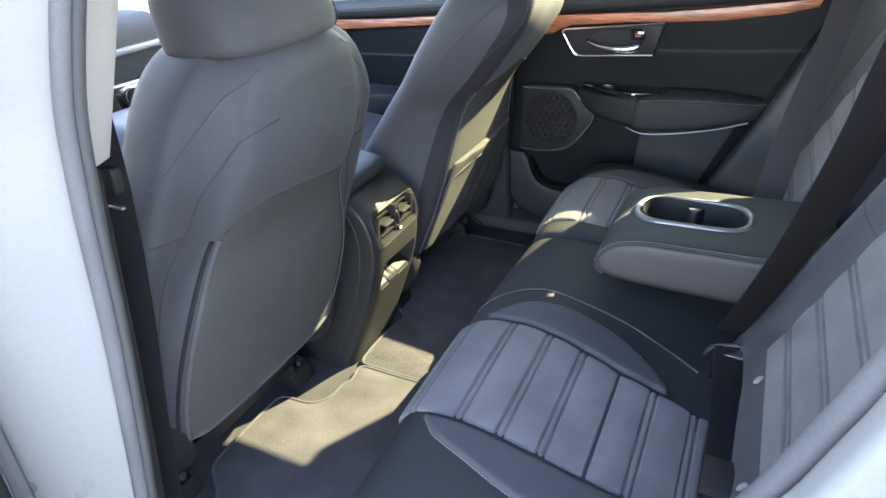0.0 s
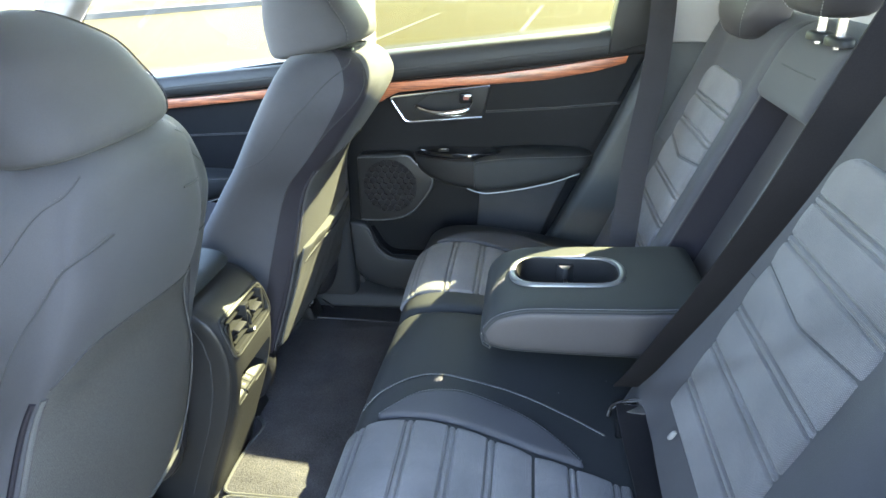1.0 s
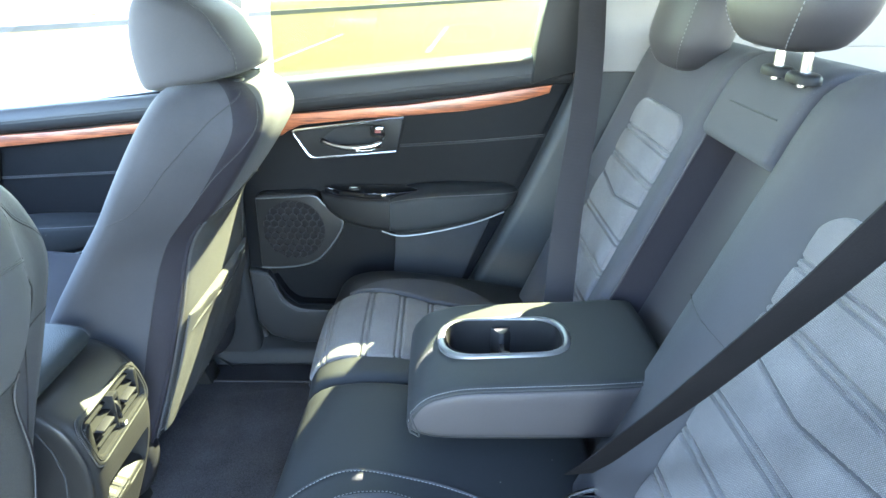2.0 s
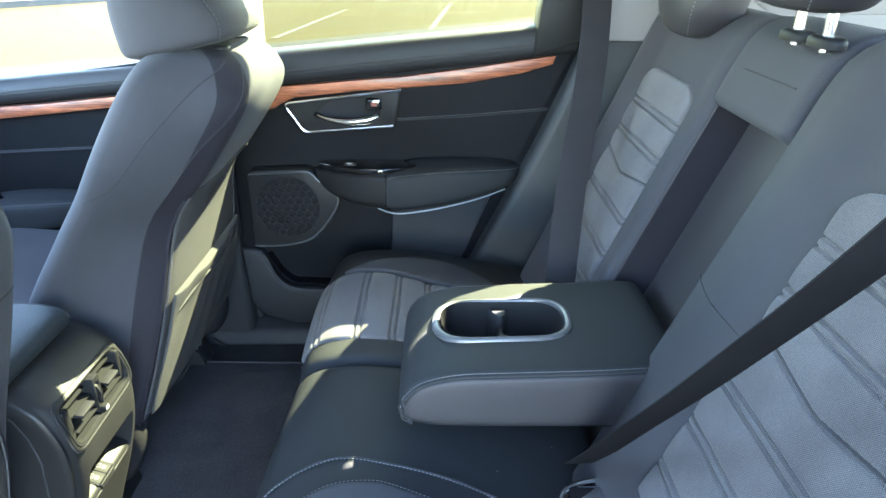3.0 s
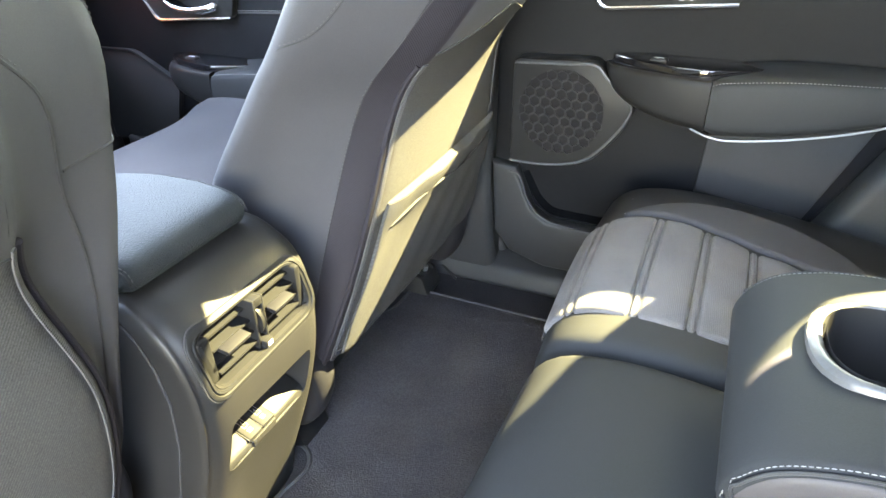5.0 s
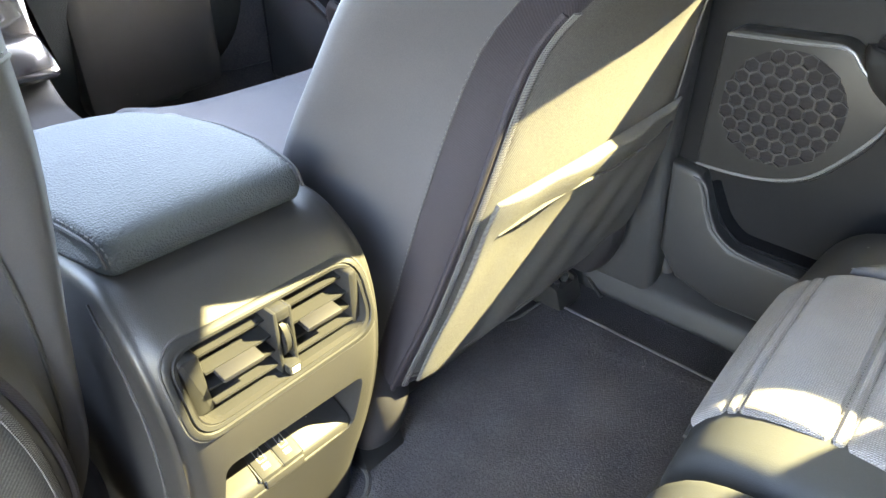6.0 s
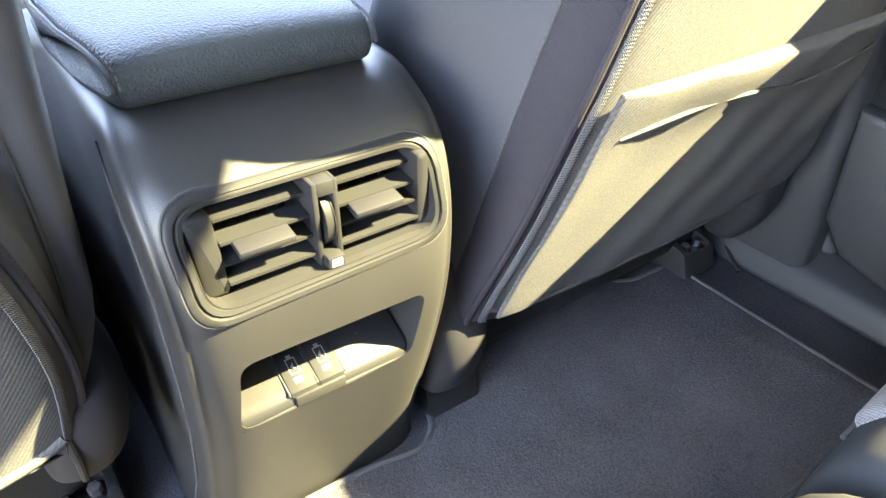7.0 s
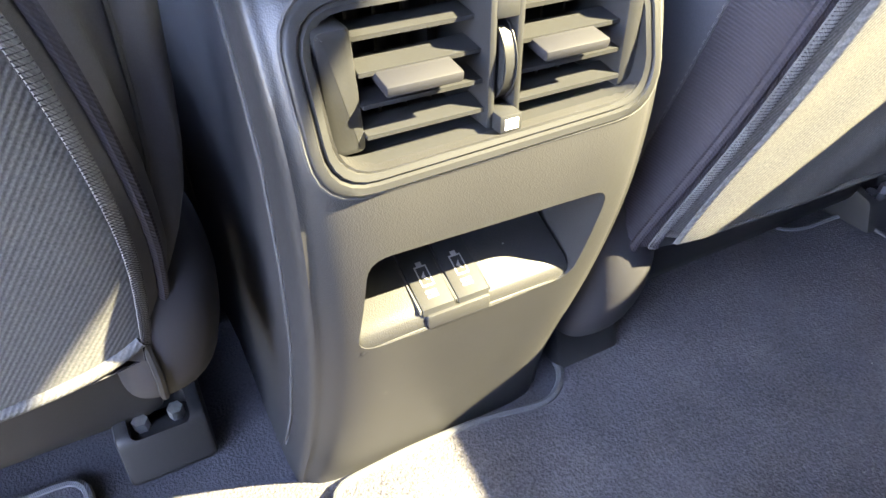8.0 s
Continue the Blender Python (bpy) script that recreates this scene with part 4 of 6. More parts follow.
    return t


def blob_cap(x, y, z, dx, dy, h):
    return closed_skin(blob([(x, y, z, dx, dy), (x, y, z + h * 0.6, dx, dy), (x, y, z + h * 0.95, dx * 0.8, dy * 0.8), (x, y, z + h, dx * 0.3, dy * 0.3)], 2.2, 12, 2, 2))


front_seat(0.405, SEAT_FAR, 0.0, (-0.527, 1.222, 1.32, 1.16), -0.66, 0.259, 3.5, [(35, 2.88), (30.8, 3.94), (25.8, 4.38), (21.2, 4.62), (20, 5.12)], [(33.5, 2.06), (29.5, 2.5), (25.8, 3.0), (23.2, 3.38), (20.2, 3.5), (14, 3.5), (6, 3.5), (0.5, 3.5)], True, "charcoal fabric front seat with a sunlit map pocket")
front_seat(-0.393, SEAT_NEAR, 0.06, (-0.592, 1.224, 1.06, 1.0), -0.725, 0.216, 4.25, [(34, 1.56), (32.2, 2.44), (30.8, 3.44), (28.2, 4.06), (26.2, 4.56), (23.8, 5.12)], [(27.2, 0.5), (26.2, 2.38), (24.2, 3.31), (22.5, 3.75), (19.2, 3.9), (14.5, 4.25), (7.8, 4.25), (0.5, 4.25)], False, "charcoal fabric driver's seat beside the open door")


# ---- rear bench ----
CUSH = [(-0.312, 0.40), (-0.334, 0.47), (-0.350, 0.56), (-0.352, 0.622), (-0.338, 0.666), (-0.300, 0.694), (-0.22, 0.704), (-0.10, 0.692), (0.0, 0.677), (0.09, 0.660), (0.17, 0.648)]
BACK = [(0.105, 0.62), (0.135, 0.69), (0.20, 0.845), (0.267, 1.005), (0.332, 1.16), (0.362, 1.232), (0.385, 1.268), (0.42, 1.285), (0.47, 1.285)]


wide = thing("rear_seat", (0.0, -0.24, 0.40), "black and charcoal wide rear seat with grey pleated inserts", "car seat", "rear seats")
narrow = thing("rear_seat", (0.0, 0.43, 0.40), "black and charcoal narrow rear seat with grey pleated inserts", "car seat", "rear seats")


def cushion(seat, y0, y1, in0, in1):
    """A bench cushion from y0 to y1 with a pleated insert from in0 to in1, both rows of (x, y)."""
    sh = Sheet(CUSH, lambda s, y: 0.012 * math.sin(math.pi * min(max((y - y0) / (y1 - y0), 0), 1)) * math.sin(math.pi * s / 0.9) * (1 if s < 0.9 else 0))
    t = part("cushion", mesh_data("cushion", *slab(sh, 0.0, sh.length, y0, y1, 0.16, 0.022, 46, 30), M_VINYL), seat, "smooth black vinyl seat cushion")
    top = lambda x: sh.s_of(0, x, 0.27)
    x_at = lambda s: float(np.interp(s, sh.far, sh.c[:, 0])) if s > 0.27 else -0.36
    low, high = (lambda s, e=e: float(np.interp(x_at(s), [p[0] for p in e], [p[1] for p in e])) for e in (in0, in1))
    lines = [top(x) for x in (-0.322, -0.246, -0.1765, -0.113, 0.010, 0.078)]
    cut = pleats(lines, single=(top(-0.049),))
    s0, s1 = sh.s_of(1, 0.645, 0, 0.25), top(0.100)
    part("pleated_insert", mesh_data("pleated_insert", *slab(sh, s0, s1, low, high, 0.02, 0.008, 260, 12, 0.006, cut), M_INSERT), t, "lilac-grey woven insert with double-stitched pleats")
    part("front_seam", mesh_data("front_seam", *tube([sh.at(s0 - 0.001, y, 0.001) for y in np.linspace(low(s0) - 0.01, high(s0) + 0.01, 20)], 0.0022, 6), M_SEAM), t)
    for q in lines:
        for o in (-0.0055, 0.0055):
            part("stitching", mesh_data("stitching", *stitches([sh.at(q + o, y, 0.0024) for y in np.linspace(low(q) + 0.006, high(q) - 0.006, 14)], 0.003, 0.002, 0.0006), M_INSERT), t)
    return t, sh, top, low, high


NEAR_IN = [(-0.36, -0.214), (-0.24, -0.214), (-0.17, -0.222), (-0.11, -0.238), (-0.05, -0.256), (0.08, -0.276)]
NEAR_OUT = [(-0.36, -0.466), (-0.25, -0.474), (-0.05, -0.492), (0.08, -0.494)]
FAR_OUT = [(-0.36, 0.503), (-0.25, 0.508), (-0.178, 0.490), (-0.115, 0.466), (0.08, 0.436)]
near_c, near_sh, near_top, near_low, near_high = cushion(wide, -0.665, 0.174, NEAR_OUT, NEAR_IN)
far_c, far_sh, far_top, far_low, far_high = cushion(narrow, 0.182, 0.665, [(-0.36, 0.246), (0.08, 0.230)], FAR_OUT)


def side_pad(t, sh, top, inner, bow, out):
    """A bow-shaped pad beside the insert, bound by a stitched line; bow: rows of (x, y); out: its side, 1 or -1."""
    a, b = top(bow[0][0]), top(bow[-1][0])
    ss = [top(x) for x, _ in bow]
    base = lambda s: inner(s) + out * 0.007
    edge_y = lambda s: out * max(out * float(np.interp(s, ss, [y for _, y in bow])), out * base(s) + 0.006)
    lo, hi = (base, edge_y) if out > 0 else (edge_y, base)
    part("bolster", mesh_data("bolster", *slab(sh, a + 0.004, b - 0.004, lo, hi, 0.02, 0.009, 30, 10, 0.008), M_FABRIC), t, "matt charcoal bolster beside the insert")
    line = [sh.at(s, edge_y(s) + out * 0.002, 0.0035) for s in np.linspace(a + 0.006, b - 0.006, 60)]
    part("stitching", mesh_data("stitching", *stitches(line), M_THREAD), t)


def bowed(points):
    """Rows of (x, y) smoothed."""
    return [tuple(p) for p in curve(points, 24)]


side_pad(near_c, near_sh, near_top, near_high, bowed([(-0.305, -0.204), (-0.283, -0.178), (-0.24, -0.142), (-0.19, -0.131), (-0.154, -0.134), (-0.063, -0.170), (0.005, -0.225), (0.035, -0.262)]), 1)
side_pad(near_c, near_sh, near_top, near_low, bowed([(-0.302, -0.476), (-0.285, -0.495), (-0.262, -0.519), (-0.196, -0.547), (-0.139, -0.566), (-0.05, -0.580), (0.03, -0.565), (0.075, -0.515)]), -1)
side_pad(far_c, far_sh, far_top, far_high, bowed([(-0.305, 0.515), (-0.27, 0.545), (-0.21, 0.580), (-0.13, 0.596), (-0.05, 0.580), (0.02, 0.525), (0.05, 0.460)]), 1)
line = [near_sh.at(near_top(x), y, 0.0022) for x, y in curve([(-0.335, -0.150), (-0.304, -0.120), (-0.236, -0.084), (-0.15, -0.092), (-0.076, -0.108), (0.0, -0.138), (0.07, -0.170)], 60)]
part("seam", mesh_data("seam", *tube(line, 0.0016, 6), M_SEAM), near_c)
part("stitching", mesh_data("stitching", *stitches([(x, y - 0.004, z + 0.0008) for x, y, z in line]), M_THREAD), near_c)


def backrest(seat, y0, y1, in0, in1, thick=0.10):
    mid, half = (in0 + in1) / 2, (y1 - y0) / 2
    sh = Sheet(BACK, lambda s, y: (0.020 * min(1.0, max(0.0, (abs(y - mid) - (in1 - in0) / 2) / 0.07)) - 0.018 * max(0.0, (abs(y - (y0 + y1) / 2) / half)) ** 6))
    t = part("backrest", mesh_data("backrest", *slab(sh, 0.0, sh.length, y0, y1, thick, 0.020, 40, 30), M_FABRIC), seat, "charcoal fabric backrest")
    z = lambda v: sh.s_of(1, v, 0, 0.66)
    lines = [z(v) for v in (1.105, 1.048, 0.938, 0.876, 0.812)]
    vee = lambda y: z(1.002) - 0.020 * (1 - abs(y - mid) / ((in1 - in0) / 2)) + 0.006
    corner = lambda s: 0.03 * max(0.0, (s - z(1.14)) / 0.03) ** 2
    part("pleated_insert", mesh_data("pleated_insert", *slab(sh, z(0.762), z(1.17), lambda s: in0 + corner(s), lambda s: in1 - corner(s), 0.02, 0.008, 260, 28, 0.007, pleats(lines, single=(vee,))), M_INSERT), t, "lilac-grey woven insert with double-stitched pleats")
    for q in lines:
        for o in (-0.0055, 0.0055):
            part("stitching", mesh_data("stitching", *stitches([sh.at(q + o, y, 0.0034) for y in np.linspace(in0 + 0.008, in1 - 0.008, 14)], 0.003, 0.002, 0.0006), M_INSERT), t)
    seam = [sh.at(z(0.985) + 0.006 * math.sin((y - y0) * 12), y, -0.0004) for y in np.linspace(in1 + 0.002, y1 - 0.004, 12)]
    part("seam", mesh_data("seam", *tube(seam, 0.0011, 6), M_SEAM), t)
    return t, sh


near_b, near_bs = backrest(wide, -0.63, -0.040, -0.470, -0.190)
far_b, far_bs = backrest(narrow, 0.205, 0.635, 0.265, 0.520)
far_edge = [far_bs.at(s, 0.2045, -0.012) for s in np.linspace(0.05, 0.62, 40)]
part("piping", mesh_data("piping", *tube(far_edge, 0.0026, 6), M_SIDE), far_b)

# near-black sheet over the inner flank of the narrow backrest, seen in the open recess
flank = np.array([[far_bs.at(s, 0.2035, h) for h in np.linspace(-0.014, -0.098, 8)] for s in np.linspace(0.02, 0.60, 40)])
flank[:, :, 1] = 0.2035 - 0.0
part("flank", mesh_data("flank", *joined(grid(flank), grid(flank + np.array((0, 0.0012, 0)))), M_FLANK), far_b, "near-black sheet over the inner side of the backrest")

# middle back: the recess behind the folded armrest and the pad above it
mid_sh = Sheet(BACK)
z_mid = lambda v: mid_sh.s_of(1, v, 0, 0.66)
mid_b = part("middle_backrest", mesh_data("middle_backrest", *slab(mid_sh, 0.0, z_mid(1.24), -0.045, 0.21, 0.03, 0.004, 16, 12, -0.075, lambda s, y: -0.034 * math.exp(-((y - 0.004) / 0.022) ** 2)), M_SIDE), wide, "grey cloth back of the open armrest recess")
part("upper_pad", mesh_data("upper_pad", *slab(mid_sh, z_mid(1.165), mid_sh.length, -0.034, 0.203, 0.11, 0.016, 26, 20, 0.006), M_FABRIC), mid_b, "smooth black pad over the recess")
fold = [mid_sh.at(z_mid(1.222), y, 0.006) for y in np.linspace(0.0, 0.15, 10)]
part("seam", mesh_data("seam", *tube(fold, 0.0014, 6), M_SEAM), mid_b)
part("stitching", mesh_data("stitching", *stitches([mid_sh.at(s, -0.030, 0.0045) for s in np.linspace(z_mid(1.175), mid_sh.length - 0.02, 20)], 0.003, 0.003, 0.0005), M_SIDE), mid_b)


def rear_headrest(seat, yc, x, z, label, posts=True, half=0.13, tall=0.16, post_y=(-0.06, 0.06)):
    rows = [(x + 0.0, yc, z - 0.004, 0.026, half * 0.42), (x, yc, z + 0.006, 0.042, half * 0.66), (x, yc, z + 0.045, 0.052, half * 0.95), (x + 0.01, yc, z + 0.10, 0.05, half), (x + 0.02, yc, z + tall - 0.02, 0.045, half * 0.92), (x + 0.025, yc, z + tall, 0.02, half * 0.6)]
    f = blob(rows, 3.0)
    t = part("headrest", mesh_data("headrest", *closed_skin(f), M_SIDE), seat, label)
    for c in (14, 22):
        part("stitching", mesh_data("stitching", *stitches(f[2:-3, c] + np.array((-0.0012, 0, 0)), 0.004, 0.003, 0.0009), M_THREAD), t)
    if posts:
        for s in post_y:
            part("post", mesh_data("post", *tube([(x + 0.004, yc + s, 1.27), (x + 0.004, yc + s, z + 0.05)], 0.0065, 12), M_CHROME), t, "chrome headrest post")
            part("post_guide", mesh_data("post_guide", *blob_cap(x + 0.004, yc + s, 1.276, 0.017, 0.030, 0.013), M_PLAIN), t)


rear_headrest(wide, 0.035, 0.362, 1.318, "charcoal middle headrest raised on chrome posts", half=0.145, post_y=(-0.052, 0.018))
rear_headrest(narrow, 0.420, 0.372, 1.242, "charcoal headrest low on the narrow rear backrest", False)


# ---- folded centre armrest ----
def strap_ring(path):
    """A low rounded band round a closed path."""
    c = path.mean(0)
    out = path - c
    out[:, 2] = 0
    out /= np.linalg.norm(out, axis=1)[:, None]
    sec = ((-0.0045, -0.020), (-0.0035, -0.004), (-0.0020, 0.0026), (0.001, 0.0044), (0.0045, 0.0040), (0.0085, 0.0008), (0.0090, -0.004))
    return grid(np.stack([[p + o * a + np.array((0, 0, b)) for a, b in sec] for p, o in zip(path, out)]), True, False)


def armrest():
    profile = [(0.235, 0.868), (0.12, 0.864), (0.03, 0.861), (-0.05, 0.858), (-0.086, 0.852), (-0.115, 0.841), (-0.134, 0.823), (-0.144, 0.801), (-0.141, 0.784), (-0.120, 0.773), (-0.085, 0.767), (0.0, 0.765), (0.12, 0.765), (0.235, 0.766), (0.24, 0.80), (0.24, 0.84)]
    y0, y1, yc, top = -0.080, 0.176, 0.049, lambda x: 0.8655 + 0.032 * x
    body, ends, seams = boxed(profile, y0, y1, 0.006, 0.009, 0.005)
    cut = prism(rounded([(-0.092, -0.006), (0.108, -0.006), (0.108, 0.104), (-0.092, 0.104)], 0.052, 8), "xy", 0.80, 0.92, 0)
    t = part("armrest", carve(mesh_data("armrest", *body, M_VINYL), cut, crisp=55), wide, "folded-down black vinyl armrest with two cup holders")
    for (v, f), line, sg in zip(ends, seams, (-1, 1)):
        part("side_band", mesh_data("side_band", [(x, y + sg * 0.0012, z) for x, y, z in v], f, M_SIDE), t, "brown-grey vinyl side band")
        line = np.array([p for p in line if p[0] < 0.21 and (p[2] > 0.80 or p[0] < -0.12)])
        line = line[np.argsort(-line[:, 0] + np.where(line[:, 2] < 0.81, 1.0, 0.0))] if len(line) else line
        part("stitching", mesh_data("stitching", *stitches(spans(line, 3, False) + np.array((-0.0006, 0, 0.0010)), 0.0030, 0.0013, 0.0005), M_THREAD), t)
        part("edge_seam", mesh_data("edge_seam", *tube(spans(line + np.array((0, sg * 0.004, -0.0012)), 3, False), 0.0014, 6), M_SEAM), t)
    ring = rounded([(-0.089, -0.005), (0.105, -0.005), (0.105, 0.103), (-0.089, 0.103)], 0.050, 8)
    path = np.array([(x, y, top(x) + 0.0005) for x, y in ring])
    part("cup_ring", mesh_data("cup_ring", *strap_ring(path), M_RING), t, "satin grey cup holder surround")
    inner = np.array([[(0.008 + (x - 0.008) * f, yc + (y - yc) * f, z) for x, y in ring] for f, z in ((0.95, 0.868), (0.93, 0.85), (0.89, 0.80), (0.86, 0.792))])
    v, f = grid(inner, False, True)
    f.append(tuple(len(v) - len(ring) + i for i in range(len(ring))))
    part("cup_well", mesh_data("cup_well", v, f, M_PLAIN), t)
    for y, sg in ((0.000, 1), (0.098, -1)):
        part("cup_divider", mesh_data("cup_divider", *prism(rounded([(-0.010, y), (0.026, y), (0.012, y + sg * 0.024), (0.004, y + sg * 0.024)], 0.004), "xy", 0.80, 0.857, 0.003), M_TRIM), t)
    part("cup_bridge", mesh_data("cup_bridge", *box((0.004, 0.02, 0.80), (0.012, 0.08, 0.838), 0.003), M_PLAIN), t)
    part("underside", mesh_data("underside", *box((-0.09, y0 + 0.02, 0.761), (0.25, y1 - 0.02, 0.768), 0.003), M_PLAIN), t)
    for y in (y0 + 0.03, y1 - 0.03):
        part("pivot_arm", mesh_data("pivot_arm", *tube([(0.16, y, 0.80), (0.215, y, 0.79)], 0.012, 10), M_PLAIN), t)


armrest()


# ---- belts ----
def near_belt():
    t = thing("seat_belt", (0.13, -0.10, 0.66), "dark seat belt across the wide rear backrest into its buckle", "seat belt", "rear seat belts")
    path = curve([(0.20, -0.73, 1.56), (0.172, -0.62, 1.42), (0.167, -0.53, 1.30), (0.164, -0.457, 1.20), (0.157, -0.383, 1.10), (0.147, -0.31, 1.0), (0.134, -0.236, 0.90), (0.118, -0.165, 0.80), (0.106, -0.115, 0.735)], 50)
    part("webbing", mesh_data("webbing", *strap(path, (0.97, 0.08, 0.0), 0.043, 0.0022), M_BELT), t, "dark woven webbing")
    bk = part("buckle", mesh_data("buckle", *prism(rounded([(0.088, -0.170), (0.090, -0.132), (0.140, -0.118), (0.142, -0.150)], 0.008), "xy", 0.662, 0.712, 0.004), M_BLACK), t, "black plastic buckle with a bright upper rim")
    part("rim", mesh_data("rim", *tube(spans([(0.074, -0.166, 0.708), (0.084, -0.146, 0.716), (0.110, -0.134, 0.718), (0.138, -0.128, 0.716), (0.148, -0.136, 0.708)], 5, False), 0.0036, 8), M_CHROME), bk, "satin chrome rim")
    part("tongue", mesh_data("tongue", *box((0.092, -0.160, 0.712), (0.134, -0.138, 0.7155), 0.001), M_STEEL), bk)
    lap = curve([(0.112, -0.142, 0.716), (0.112, -0.165, 0.712), (0.116, -0.22, 0.700), (0.122, -0.31, 0.694), (0.124, -0.40, 0.692)], 24)
    part("lap_webbing", mesh_data("lap_webbing", *strap(lap, (1, 0.08, -0.12), 0.047, 0.0025), M_BELT), t)
    part("lap_fold", mesh_data("lap_fold", *strap(curve([(0.124, -0.385, 0.698), (0.124, -0.41, 0.704), (0.124, -0.445, 0.700), (0.124, -0.452, 0.692)], 12), (1, 0.05, -0.12), 0.049, 0.003), M_BELT2), t)


near_belt()


def far_belt():
    t = thing("seat_belt", (0.22, 0.63, 0.66), "grey-brown seat belt buckled across the narrow rear backrest", "seat belt", "rear seat belts")
    path = curve([(0.236, 0.665, 1.58), (0.224, 0.585, 1.38), (0.212, 0.507, 1.241), (0.193, 0.438, 1.122), (0.173, 0.388, 1.038), (0.157, 0.342, 0.963), (0.141, 0.283, 0.864), (0.130, 0.240, 0.79), (0.120, 0.205, 0.725)], 40)
    part("webbing", mesh_data("webbing", *strap(path, (1.0, -0.10, 0.0), 0.055, 0.0022), M_BELT2), t, "grey-brown woven webbing")
    part("buckle", mesh_data("buckle", *box((0.095, 0.188, 0.655), (0.140, 0.212, 0.722), 0.006), M_BLACK), t)
    part("upper_loop", mesh_data("upper_loop", *closed_skin(blob([(0.236, 0.660, 1.56, 0.03, 0.01), (0.236, 0.67, 1.59, 0.036, 0.014), (0.236, 0.675, 1.62, 0.02, 0.010)], 2.5)), M_PLAIN), t)


far_belt()


def driver_belt():
    t = thing("seat_belt", (-0.60, -0.70, 0.50), "dark front seat belt on the middle pillar", "seat belt")
    path = curve([(-0.565, -0.690, 1.60), (-0.575, -0.688, 1.30), (-0.580, -0.685, 1.13), (-0.60, -0.685, 0.95), (-0.63, -0.69, 0.75), (-0.66, -0.69, 0.52)], 30)
    part("webbing", mesh_data("webbing", *strap(path, (1.0, 0.45, 0.05), 0.046, 0.0024), M_BELT), t, "dark woven webbing")
    part("tongue_holder", mesh_data("tongue_holder", *closed_skin(blob([(-0.571, -0.688, 1.118, 0.008, 0.006), (-0.570, -0.687, 1.122, 0.011, 0.008), (-0.570, -0.687, 1.145, 0.011, 0.008), (-0.571, -0.688, 1.150, 0.008, 0.006)], 4.0)), M_PLAIN), t)
    part("tongue", mesh_data("tongue", *box((-0.590, -0.690, 1.098), (-0.564, -0.684, 1.102), 0.0015), M_STEEL), t)


driver_belt()

